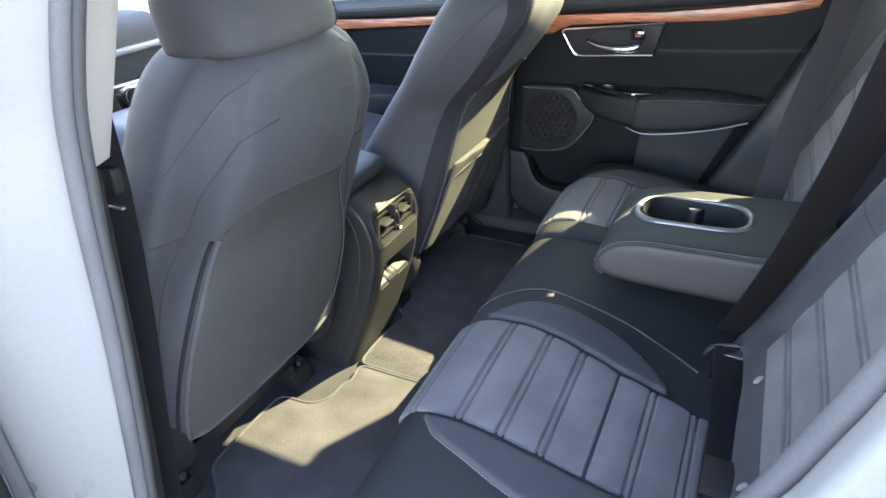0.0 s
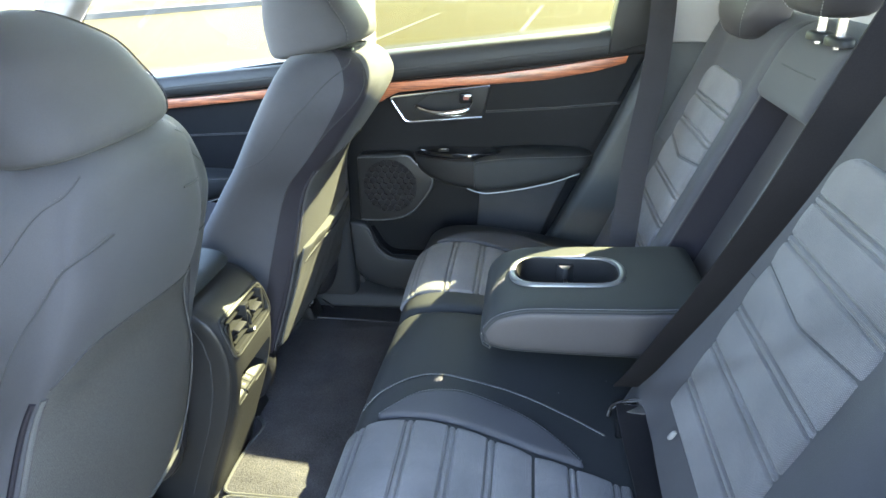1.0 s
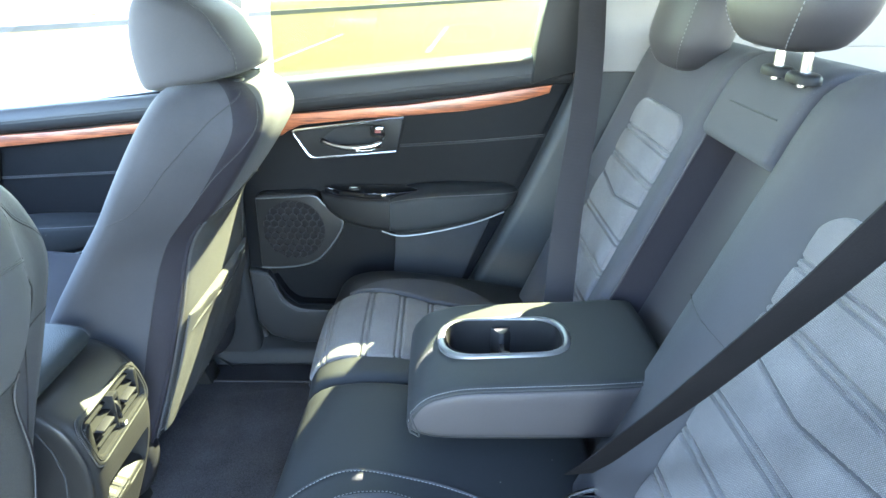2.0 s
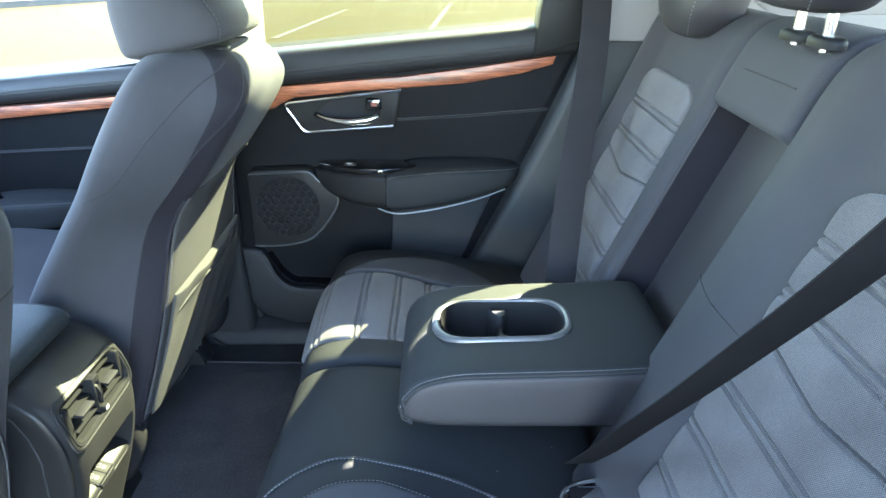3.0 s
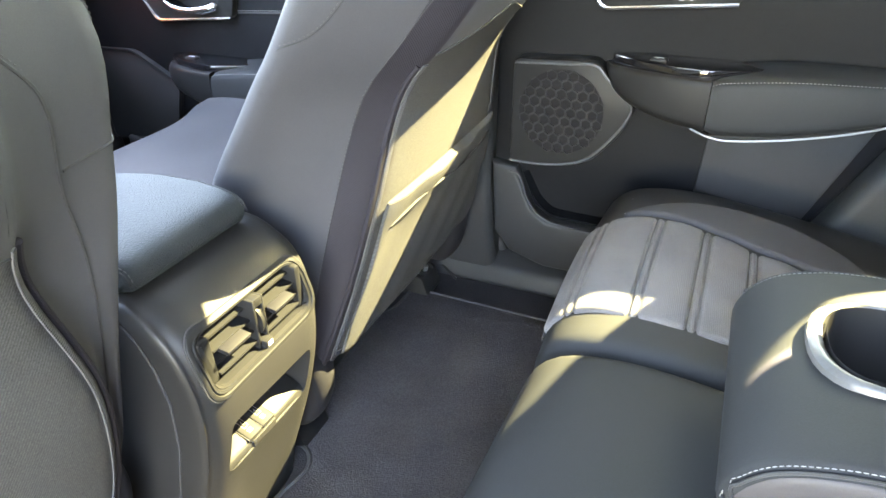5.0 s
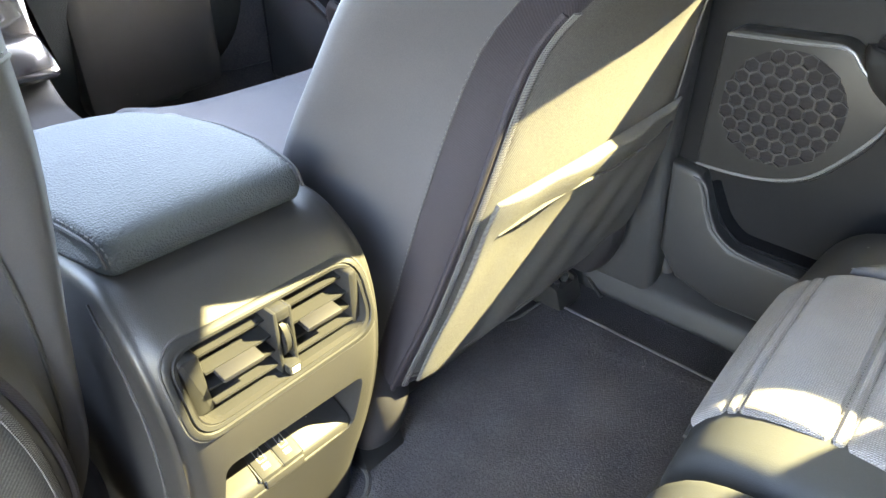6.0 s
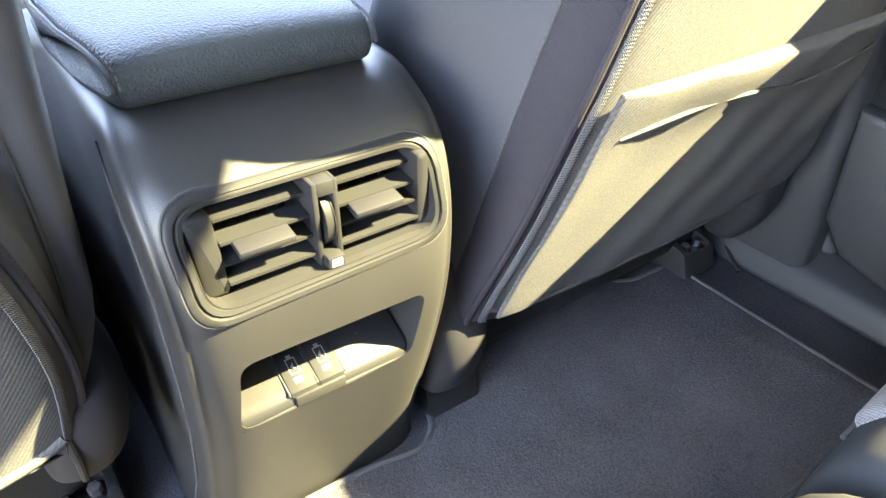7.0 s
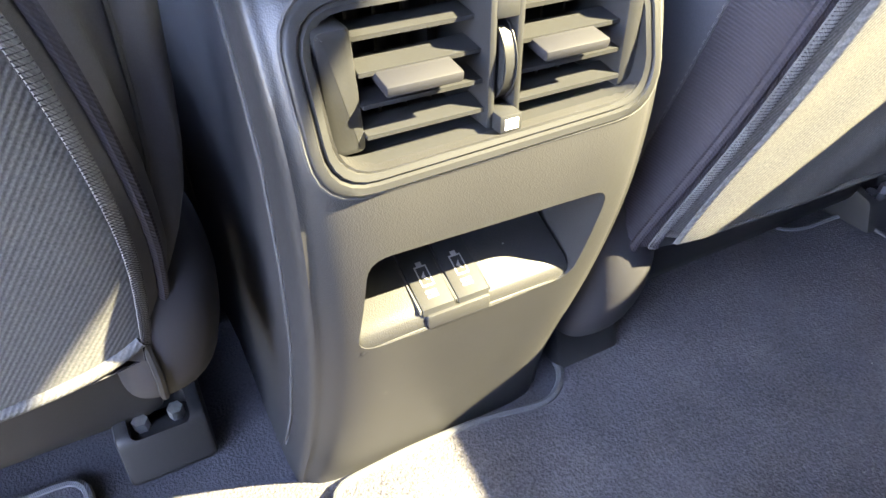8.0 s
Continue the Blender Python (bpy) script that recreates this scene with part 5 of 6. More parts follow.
# ---- centre console ----
def console():
    t = thing("centre_console", (-0.95, 0.0, 0.39), "dark grained plastic centre console with rear air vents", "console")
    table = [(0.385, -0.690, 0.122), (0.41, -0.684, 0.118), (0.47, -0.664, 0.110), (0.58, -0.624, 0.106), (0.66, -0.603, 0.106), (0.725, -0.597, 0.106), (0.770, -0.604, 0.107), (0.800, -0.618, 0.107), (0.820, -0.640, 0.105), (0.834, -0.665, 0.102), (0.839, -0.700, 0.094)]
    rings = []
    for z, xr, w in table:
        half = [(xr, w * 0.30), (xr - 0.001, w - 0.032), (xr - 0.010, w - 0.010), (xr - 0.034, w), (xr - 0.20, w + 0.001), (float(np.interp(z, [0.60, 0.72, 0.84], [-1.30, -1.05, -0.95])), w)]
        rings.append([(x, y, z) for x, y in half] + [(x, -y, z) for x, y in half[::-1]])
    body = mesh_data("body", *closed_skin(skin(rings, 5, 5)), M_PLASTIC)
    mouth = rounded([(-0.082, 0.733), (-0.086, 0.797), (0.080, 0.797), (0.082, 0.737)], 0.018, 6)
    vent_cut = prism(mouth, "yz", -0.680, -0.54, 0)
    hole = rounded([(-0.080, 0.607), (-0.074, 0.684), (0.073, 0.680), (0.066, 0.607)], 0.013, 6)
    well_cut = prism(hole, "yz", -0.690, -0.54, 0)
    part("body", carve(body, vent_cut, well_cut), t)
    for s in (1, -1):
        part("side_seam", mesh_data("side_seam", *tube([(xr - 0.045, s * (w + 0.0006), z) for z, xr, w in table[1:-2]], 0.0016, 6), M_SEAM), t)
    lean = lambda z: float(np.interp(z, [r[0] for r in table], [r[1] for r in table]))
    # vent surround: two rounded rims
    outer = rounded([(-0.095, 0.722), (-0.098, 0.805), (0.090, 0.805), (0.092, 0.726)], 0.026, 7)
    inner = rounded([(-0.083, 0.733), (-0.086, 0.796), (0.079, 0.796), (0.081, 0.737)], 0.019, 7)
    bezel = []
    for f, h in ((0.0, -0.0015), (0.06, 0.0012), (0.16, 0.0022), (0.45, 0.0022), (0.52, 0.0004), (0.58, 0.0004), (0.66, 0.0018), (0.90, 0.0010), (1.0, -0.005), (1.02, -0.016)):
        bezel.append([(lean(o[1] + (i[1] - o[1]) * f) + h, o[0] + (i[0] - o[0]) * f, o[1] + (i[1] - o[1]) * f) for o, i in zip(outer, inner)])
    vent = part("air_vent", mesh_data("air_vent", *grid(np.array(bezel), False, True), M_PLAIN), t, "dark plastic air vent with two halves")
    part("groove", mesh_data("groove", *tube(np.array([(lean(z) - 0.0002, y, z) for y, z in outer]), 0.0012, 6, True), M_SEAM), vent)
    part("vent_back", mesh_data("vent_back", *box((-0.684, -0.09, 0.728), (-0.670, 0.086, 0.80), 0.002), M_SEAM), vent)
    part("end_block", mesh_data("end_block", *prism(rounded([(-0.082, 0.736), (-0.085, 0.793), (-0.068, 0.793), (-0.065, 0.736)], 0.005), "yz", -0.66, -0.609, 0.004), M_PLAIN), vent)
    part("end_block", mesh_data("end_block", *prism(rounded([(0.070, 0.738), (0.070, 0.793), (0.080, 0.793), (0.081, 0.738)], 0.004), "yz", -0.66, -0.606, 0.003), M_PLAIN), vent)
    for a, b in ((-0.067, -0.008), (0.010, 0.071)):
        for i in range(4):
            z = 0.7455 + i * 0.0132
            x = lean(z) - 0.006
            blade = [(x, z - 0.0016), (x, z + 0.0004), (x - 0.015, z + 0.0024), (x - 0.015, z + 0.0006)]
            part("slat", mesh_data("slat", *prism(blade, "xz", a, b, 0.0006, 1), M_PLAIN), vent)
        for y in np.linspace(a + 0.009, b - 0.009, 4):
            part("rear_fin", mesh_data("rear_fin", *box((-0.664, y - 0.0008, 0.735), (-0.645, y + 0.0008, 0.795), 0), M_PLAIN), vent)
        c = (a + b) / 2 - 0.004
        z = 0.7455 + 1.7 * 0.0132
        x = lean(z)
        part("tab", mesh_data("tab", *prism(rounded([(x + 0.005, z - 0.0035), (x + 0.006, z + 0.0018), (x - 0.011, z + 0.0042), (x - 0.011, z - 0.001)], 0.0015, 3), "xz", c - 0.018, c + 0.018, 0.0012), M_HINGE), vent, "smooth dark direction tab")
    dv = part("divider", mesh_data("divider", *joined(box((-0.655, -0.008, 0.735), (-0.604, -0.004, 0.796), 0.0015), box((-0.655, 0.006, 0.735), (-0.604, 0.010, 0.796), 0.0015), box((-0.62, -0.005, 0.786), (-0.604, 0.007, 0.796), 0.001), box((-0.615, -0.005, 0.735), (-0.597, 0.007, 0.744), 0.001)), M_PLAIN), vent)
    wheel = [tube([(-0.622, 0.0015 + s * 0.0028, 0.765), (-0.622, 0.0015 + s * 0.0032, 0.765)], 0.022, 28) for s in (-1, 1)]
    wheel.append(tube([(-0.622, -0.002, 0.765), (-0.622, 0.005, 0.765)], 0.0212, 28))
    part("thumbwheel", mesh_data("thumbwheel", *joined(*wheel), M_PLAIN), dv, "ribbed thumbwheel")
    part("wheel_mark", mesh_data("wheel_mark", *box((-0.5975, -0.0025, 0.737), (-0.5965, 0.0045, 0.742), 0), M_MARK), dv)
    # open tray with two charging ports under hinged covers
    tray = part("tray", mesh_data("tray", *prism(rounded([(-0.690, 0.600), (-0.690, 0.640), (-0.655, 0.634), (-0.621, 0.6195), (-0.6165, 0.612), (-0.618, 0.600)], 0.004, 3), "xz", -0.0785, 0.0655, 0.002), M_PLASTIC), t, "dark tray with two charging ports")
    part("tray_back", mesh_data("tray_back", *box((-0.694, -0.085, 0.60), (-0.6895, 0.078, 0.69), 0.001), M_PLASTIC), tray)
    plane = lambda x, lift: float(np.interp(x, [-0.655, -0.621], [0.634, 0.6195])) + lift
    for i, (a, b) in enumerate(((-0.0385, -0.0170), (-0.0150, 0.0065))):
        quad = [(-0.660, 0.634), (-0.660, 0.6385), (-0.6175, 0.6205), (-0.6170, 0.616)]
        cv = part("port_cover", mesh_data("port_cover", *prism(quad, "xz", a, b, 0.0012), M_PLAIN), tray, "charging port cover with a white battery mark")
        for w in (a - 0.0008, b + 0.0008):
            part("cover_gap", mesh_data("cover_gap", *prism([(-0.657, plane(-0.657, -0.002)), (-0.657, plane(-0.657, 0.0006)), (-0.618, plane(-0.618, 0.0006)), (-0.618, plane(-0.618, -0.002))], "xz", w - 0.0006, w + 0.0006, 0), M_SEAM), tray)
        m = (a + b) / 2
        up = lambda x: 0.6385 - (x + 0.660) * 0.4235 + 0.0004
        marks = []
        for x0, x1, y0, y1 in ((-0.642, -0.641, m - 0.004, m + 0.004), (-0.630, -0.629, m - 0.004, m + 0.004), (-0.642, -0.629, m - 0.004, m - 0.0032), (-0.642, -0.629, m + 0.0032, m + 0.004), (-0.6445, -0.642, m - 0.0018, m + 0.0018), (-0.6265, -0.6245, m - 0.004, m + 0.003), (-0.6235, -0.622, m - 0.004, m + 0.003)):
            x0, x1 = x0 - 0.001, x1 - 0.001
            marks.append(([(x0, y0, up(x0)), (x1, y0, up(x1)), (x1, y1, up(x1)), (x0, y1, up(x0))], [(0, 1, 2, 3)]))
        marks.append(([(-0.6395, m + 0.001, up(-0.6395)), (-0.636, m - 0.002, up(-0.636)), (-0.6335, m + 0.0015, up(-0.6335)), (-0.637, m + 0.0005, up(-0.637))], [(0, 1, 2, 3)]))
        part("battery_mark", mesh_data("battery_mark", *joined(*marks), M_PALE, False), cv)
    part("port_ledge", mesh_data("port_ledge", *box((-0.6205, -0.036, 0.606), (-0.6150, 0.006, 0.6165), 0.0012), M_PLASTIC), tray)
    ys = np.linspace(-0.074, 0.060, 24)
    part("tray_lip", mesh_data("tray_lip", *tube([(lean(0.606) - 0.0008, y, 0.6062) for y in ys], 0.0003 + 0.0022 * np.sin(np.linspace(0, np.pi, 24)) ** 0.4, 8), M_PLASTIC), tray)
    # padded lid
    profile = [(-0.668, 0.846), (-0.667, 0.856), (-0.673, 0.8655), (-0.688, 0.8715), (-0.72, 0.875), (-0.80, 0.878), (-0.87, 0.874), (-0.915, 0.866), (-0.932, 0.852), (-0.93, 0.836), (-0.80, 0.834), (-0.69, 0.836)]
    wide_at = lambda x: float(np.interp(x, [-0.94, -0.915, -0.89, -0.83, -0.785, -0.735, -0.668], [0.012, 0.036, 0.052, 0.072, 0.083, 0.088, 0.082]))
    body, ends, seams = boxed(profile, lambda x: -0.004 - float(np.interp(x, [-0.94, -0.90, -0.80, -0.74, -0.668], [0.082, 0.099, 0.101, 0.097, 0.085])), lambda x: -0.004 + wide_at(x), 0.005, 0.008, 0.003)
    lid = part("lid", mesh_data("lid", *body, M_LID), t, "grained padded armrest lid with stitched edges")
    for line, sg in zip(seams, (-1, 1)):
        line = np.array(sorted((p for p in line if p[2] > 0.8475), key=lambda p: -p[0] if p[2] > 0.858 or p[0] < -0.8 else 0.60 - (p[2] - 0.85)))
        part("stitching", mesh_data("stitching", *stitches(spans(line, 3, False) + np.array((0.0004, 0, 0.0006)), 0.0034, 0.0020, 0.0007), M_PIPE), lid)
        part("seam", mesh_data("seam", *tube(spans(line + np.array((0, sg * 0.0035, -0.0008)), 3, False), 0.0013, 6), M_SEAM), lid)
    # forward part with the gear shelf, in the sun
    part("front_shelf", mesh_data("front_shelf", *prism(rounded([(-1.70, 0.40), (-1.70, 0.93), (-1.45, 0.90), (-1.32, 0.76), (-1.02, 0.72), (-1.0, 0.40)], 0.03), "xz", -0.125, 0.125, 0.02), M_PLASTIC), t)
    part("gear_housing", mesh_data("gear_housing", *prism(rounded([(-0.12, 0.72), (-0.12, 0.93), (0.034, 0.93), (0.036, 0.86), (0.020, 0.79), (0.018, 0.72)], 0.02), "yz", -1.40, -1.20, 0.022, 4), M_SILVER), t, "silver gear housing in the sun")
    return t


console()

# ---- far door linings ----
def door_lining(name, dx, dz, rear, label):
    t = thing(name, (-0.2 + dx, 0.76, 0.42), label, "", "", "structure")
    Y = 0.748
    P = lambda pts: [(x + dx, z + dz) for x, z in pts]
    bz = lambda x: belt_z(x) + 0.002 if rear else belt_z(x + dx) - dz
    if rear:
        main = [(-0.605, 0.60), (-0.598, 0.50), (-0.56, 0.455), (-0.48, 0.435), (-0.15, 0.43), (-0.08, 0.47), (-0.030, 0.60), (0.115, 0.885), (0.183, 1.035), (0.232, 1.165), (0.24, 1.19), (-0.60, 1.10)]
    else:
        main = [(-0.66, 0.60), (-0.62, 0.50), (-0.56, 0.47), (-0.30, 0.45), (0.38, 0.47), (0.40, 0.70), (0.40, 1.24), (-0.66, 1.11)]
    bins = prism(P(rounded([(-0.545, 0.652), (-0.508, 0.585), (-0.480, 0.562), (-0.26, 0.555), (-0.245, 0.60), (-0.27, 0.675), (-0.35, 0.672)], 0.015)), "xz", 0.70, 0.785, 0)
    scoop = prism(P(rounded([(-0.392, 1.018), (-0.345, 1.053), (-0.232, 1.062), (-0.222, 1.035), (-0.242, 1.005), (-0.345, 0.998)], 0.012)), "xz", 0.70, 0.775, 0)
    part("panel", carve(mesh_data("panel", *prism(P(rounded(main, 0.012)), "xz", Y, 0.80, 0.008, 3), M_DOOR), bins, scoop), t, "black vinyl door panel")
    # padded roll under the window
    x0, x1 = (-0.60, 0.222) if rear else (-0.66, 0.40)
    rows = []
    for x in np.linspace(x0, x1, 14):
        top, low = bz(x), (1.088 + 0.107 * (x + 0.47)) if rear else (1.091 + 0.098 * (x + 0.47))
        top -= 0.010
        sec = [(0.800, low), (0.745, low - 0.003), (0.727, low + 0.004), (0.721, low + 0.018), (0.722, (top + low) / 2), (0.729, top - 0.014), (0.744, top - 0.003), (0.790, top), (0.800, top - 0.02)]
        rows.append([(x + dx, y, z + dz) for y, z in sec])
    roll = skin(rows, 2, 3)
    rl = part("sill_pad", mesh_data("sill_pad", *closed_skin(roll), M_TRIM), t, "padded vinyl roll below the window")
    part("seam", mesh_data("seam", *tube(roll[:, 9] + np.array((0, -0.0003, 0.004)), 0.0013, 6), M_SEAM), rl)
    part("seam", mesh_data("seam", *tube(roll[:, 10] + np.array((0, -0.0003, 0.006)), 0.0013, 6), M_SEAM), rl)
    # belt seal at the glass
    part("glass_seal", mesh_data("glass_seal", *tube([(x + dx, 0.782, bz(x) + dz - 0.019) for x in np.linspace(x0, x1, 8)], 0.006, 8), M_TRIM), t)
    # wood strip
    if rear:
        up = [(-0.60, 1.078), (-0.475, 1.084), (-0.379, 1.091), (-0.275, 1.101), (-0.173, 1.108), (-0.023, 1.127), (0.10, 1.145), (0.178, 1.156)]
        dn = [(0.172, 1.137), (0.102, 1.117), (-0.022, 1.095), (-0.174, 1.082), (-0.276, 1.076), (-0.43, 1.060), (-0.462, 1.045), (-0.478, 1.034), (-0.54, 1.028), (-0.60, 1.026)]
    else:
        up = [(-0.66, 1.085), (-0.30, 1.105), (0.0, 1.128), (0.40, 1.168)]
        dn = [(0.40, 1.146), (0.0, 1.104), (-0.19, 1.086), (-0.43, 1.058), (-0.66, 1.040)]
    part("wood_strip", mesh_data("wood_strip", *prism(P(up + dn), "xz", 0.727, 0.752, 0.002), M_WOOD), t, "red-brown wood veneer strip")
    # inner handle
    bez = P(rounded([(-0.458, 1.045), (-0.176, 1.080), (-0.197, 0.992), (-0.412, 0.974)], 0.014, 5))
    hd = part("handle_plate", carve(mesh_data("handle_plate", *prism(bez, "xz", 0.732, 0.752, 0.003), M_PLAIN), scoop), t, "dark handle plate in a chrome frame")
    frame_path = np.array([(x + dx, 0.731, z + dz) for x, z in [(-0.178, 1.078)] + rounded([(-0.178, 1.079), (-0.456, 1.045), (-0.412, 0.976), (-0.199, 0.993)], 0.016, 6)[6:18] + [(-0.199, 0.993)]])
    part("chrome_frame", mesh_data("chrome_frame", *tube(frame_path, 0.0042, 8), M_CHROME), hd, "satin chrome frame")
    lever = [(-0.378, 0.728, 1.019), (-0.350, 0.722, 1.010), (-0.310, 0.718, 1.005), (-0.272, 0.720, 1.007), (-0.246, 0.724, 1.012), (-0.232, 0.732, 1.020)]
    part("lever", mesh_data("lever", *tube(spans([(x + dx, y, z + dz) for x, y, z in lever], 4, False), [0.0030 + 0.0065 * min(1.0, i / 13) - 0.003 * max(0, i - 18) for i in range(21)], 10), M_CHROME), hd, "chrome door lever")
    part("lock_knob", mesh_data("lock_knob", *box((-0.262 + dx, 0.728, 1.030 + dz), (-0.226 + dx, 0.745, 1.056 + dz), 0.003), M_BLACK), hd)
    part("lock_mark", mesh_data("lock_mark", *box((-0.250 + dx, 0.7265, 1.040 + dz), (-0.236 + dx, 0.7282, 1.049 + dz), 0), M_RED), hd)
    part("scoop_back", mesh_data("scoop_back", *prism(P([(-0.395, 0.995), (-0.395, 1.065), (-0.22, 1.065), (-0.22, 0.995)]), "xz", 0.772, 0.778, 0), M_SEAM), hd)
    # crease with stitching behind the handle
    cr = [(-0.19 + dx, Y - 0.001, 1.002 + dz), (0.0 + dx, Y - 0.001, 1.013 + dz), (0.17 + dx, Y - 0.001, 1.028 + dz)] if rear else [(-0.19 + dx, Y - 0.001, 1.002 + dz), (0.38 + dx, Y - 0.001, 1.030 + dz)]
    part("crease", mesh_data("crease", *tube(cr, 0.002, 6), M_SEAM), t)
    part("stitching", mesh_data("stitching", *stitches(np.array(cr) + np.array((0, -0.002, 0.005)), 0.003, 0.0025, 0.0007), M_THREAD), t)
    # speaker
    if rear:
        spk = rounded([(-0.558, 0.683), (-0.556, 0.887), (-0.405, 0.893), (-0.378, 0.862), (-0.330, 0.818), (-0.352, 0.765), (-0.395, 0.712), (-0.44, 0.692)], 0.018, 5)
        sp = part("speaker_cover", mesh_data("speaker_cover", *prism(P(spk), "xz", 0.704, 0.752, 0.006), M_PLAIN), t, "dark speaker cover with a round hexagon grille")
        cx, cz, R = -0.463 + dx, 0.796 + dz, 0.078
        hexes, a = [], 0.0112
        for i in range(-8, 9):
            for j in range(-8, 9):
                hx, hz = (i + 0.5 * (j % 2)) * a * 1.732, j * a * 1.5
                if math.hypot(hx, hz) > R - a * 0.7:
                    continue
                ring = [[(cx + hx + q * math.cos(radians(60 * k + 30)), y, cz + hz + q * math.sin(radians(60 * k + 30))) for k in range(6)] for q, y in ((a * 1.0, 0.7005), (a * 0.98, 0.6996), (a * 0.85, 0.6996), (a * 0.80, 0.7036))]
                hexes.append(grid(np.array(ring), False, True))
        part("grille", mesh_data("grille", *joined(*hexes), M_TRIM, True, 30), sp, "hexagon mesh grille")
        disc = [(cx + R * math.cos(q), cz + R * math.sin(q)) for q in np.linspace(0, 2 * np.pi, 40, endpoint=False)]
        # near-black plate: the shade inside the grille holes is put into its colour
        part("grille_back", mesh_data("grille_back", *prism(disc, "xz", 0.7032, 0.7045, 0), M_BELT), sp)
        bead = [(-0.556, 0.690), (-0.50, 0.690), (-0.445, 0.698), (-0.402, 0.718), (-0.360, 0.768), (-0.338, 0.812), (-0.352, 0.838), (-0.384, 0.864), (-0.408, 0.886), (-0.46, 0.884), (-0.553, 0.880)]
        part("trim_line", mesh_data("trim_line", *tube(spans([(x + dx, 0.7040, z + dz) for x, z in bead], 4, False), 0.0022, 8), M_RING), sp, "thin grey bead round the speaker cover")
    else:
        pan = rounded([(-1.67, 0.575), (-1.67, 0.812), (-1.53, 0.815), (-1.40, 0.745), (-1.43, 0.645), (-1.49, 0.600)], 0.022, 5)
        sp = part("pocket_panel", mesh_data("pocket_panel", *prism(pan, "xz", 0.733, 0.752, 0.005), M_DOORGREY), t, "grey panel over the front door pocket with a corded edge")
        part("piping", mesh_data("piping", *tube(np.array([(x, 0.732, z) for x, z in pan]), 0.003, 8, True), M_PLAIN), sp)
    # armrest: switch pod and padded rest
    pod = []
    for x, yf, zl, zh in ((-0.395, 0.735, 0.872, 0.886), (-0.380, 0.700, 0.852, 0.888), (-0.34, 0.672, 0.832, 0.890), (-0.28, 0.654, 0.818, 0.891), (-0.215, 0.646, 0.810, 0.892)):
        sec = [(0.76, zl + 0.010), (yf + 0.030, zl - 0.004), (yf + 0.008, zl + 0.004), (yf, zl + 0.018), (yf + 0.001, zh - 0.010), (yf + 0.010, zh), (0.70 if yf < 0.69 else yf + 0.02, zh), (0.76, zh)]
        pod.append([(x + dx, y, z + dz) for y, z in sec])
    ar = part("armrest_pod", mesh_data("armrest_pod", *closed_skin(skin(pod, 4, 3)), M_PLAIN), t, "dark plastic armrest front")
    plate = [(-0.388, 0.728), (-0.34, 0.690), (-0.28, 0.668), (-0.225, 0.660), (-0.140, 0.694), (-0.125, 0.748), (-0.36, 0.748)]
    sw = part("switch_plate", mesh_data("switch_plate", *prism([(x + dx, y) for x, y in rounded(plate, 0.012)], "xy", 0.888 + dz, 0.905 + dz, 0.003), M_BLACK), t, "gloss black switch plate")
    part("window_switch", mesh_data("window_switch", *box((-0.318 + dx, 0.692, 0.900 + dz), (-0.290 + dx, 0.712, 0.909 + dz), 0.003), M_PLAIN), sw)
    part("switch_mark", mesh_data("switch_mark", *box((-0.312 + dx, 0.700, 0.9091 + dz), (-0.296 + dx, 0.702, 0.9096 + dz), 0), M_MARK), sw)
    rest = []
    for x, yf, zl, zh in ((-0.214, 0.646, 0.810, 0.896), (-0.19, 0.644, 0.806, 0.903), (-0.10, 0.646, 0.815, 0.912), (0.0, 0.660, 0.834, 0.913), (0.075, 0.690, 0.850, 0.908), (0.11, 0.735, 0.862, 0.900)):
        sec = [(0.76, zl + 0.008), (yf + 0.028, zl - 0.002), (yf + 0.008, zl + 0.004), (yf, zl + 0.020), (yf + 0.002, zh - 0.022), (yf + 0.012, zh - 0.011), (yf + 0.035, zh - 0.006), (0.76, zh - 0.006)]
        rest.append([(x + dx, min(y, 0.762), z + dz) for y, z in sec])
    rest_skin = skin(rest, 4, 3)
    rs = part("arm_pad", mesh_data("arm_pad", *closed_skin(rest_skin), M_VINYL), t, "padded vinyl armrest")
    part("stitching", mesh_data("stitching", *stitches(rest_skin[:, 14] + np.array((0, -0.001, 0.001)), 0.003, 0.0022, 0.0007), M_THREAD), rs)
    lineb = np.array([(-0.235, 0.652, 0.812), (-0.205, 0.645, 0.804), (-0.17, 0.645, 0.802), (-0.09, 0.650, 0.813), (0.0, 0.664, 0.831), (0.07, 0.69, 0.848)]) + np.array((dx, 0, dz))
    part("trim_line", mesh_data("trim_line", *tube(spans(lineb, 5, False), 0.0018, 8), M_SILVER), rs, "thin silver line under the armrest")
    # lower cloth field
    if rear:
        cloth = rounded([(-0.205, 0.800), (0.052, 0.842), (-0.030, 0.640), (-0.10, 0.50), (-0.225, 0.50)], 0.02)
        part("cloth_field", mesh_data("cloth_field", *prism(P(cloth), "xz", 0.741, 0.752, 0.004), M_DOORGREY), t, "grey cloth field below the armrest")
    # bin
    lip = [(-0.560, 0.660), (-0.538, 0.652), (-0.520, 0.605), (-0.490, 0.570), (-0.43, 0.556), (-0.26, 0.552)]
    bn = part("door_bin", mesh_data("door_bin", *prism(P([(-0.598, 0.675), (-0.548, 0.668), (-0.535, 0.640), (-0.512, 0.585), (-0.478, 0.560), (-0.26, 0.552), (-0.10, 0.552), (-0.10, 0.455), (-0.48, 0.452), (-0.555, 0.475), (-0.590, 0.52)]), "xz", 0.716, 0.752, 0.010, 3), M_TRIM), t, "dark plastic door bin lip")
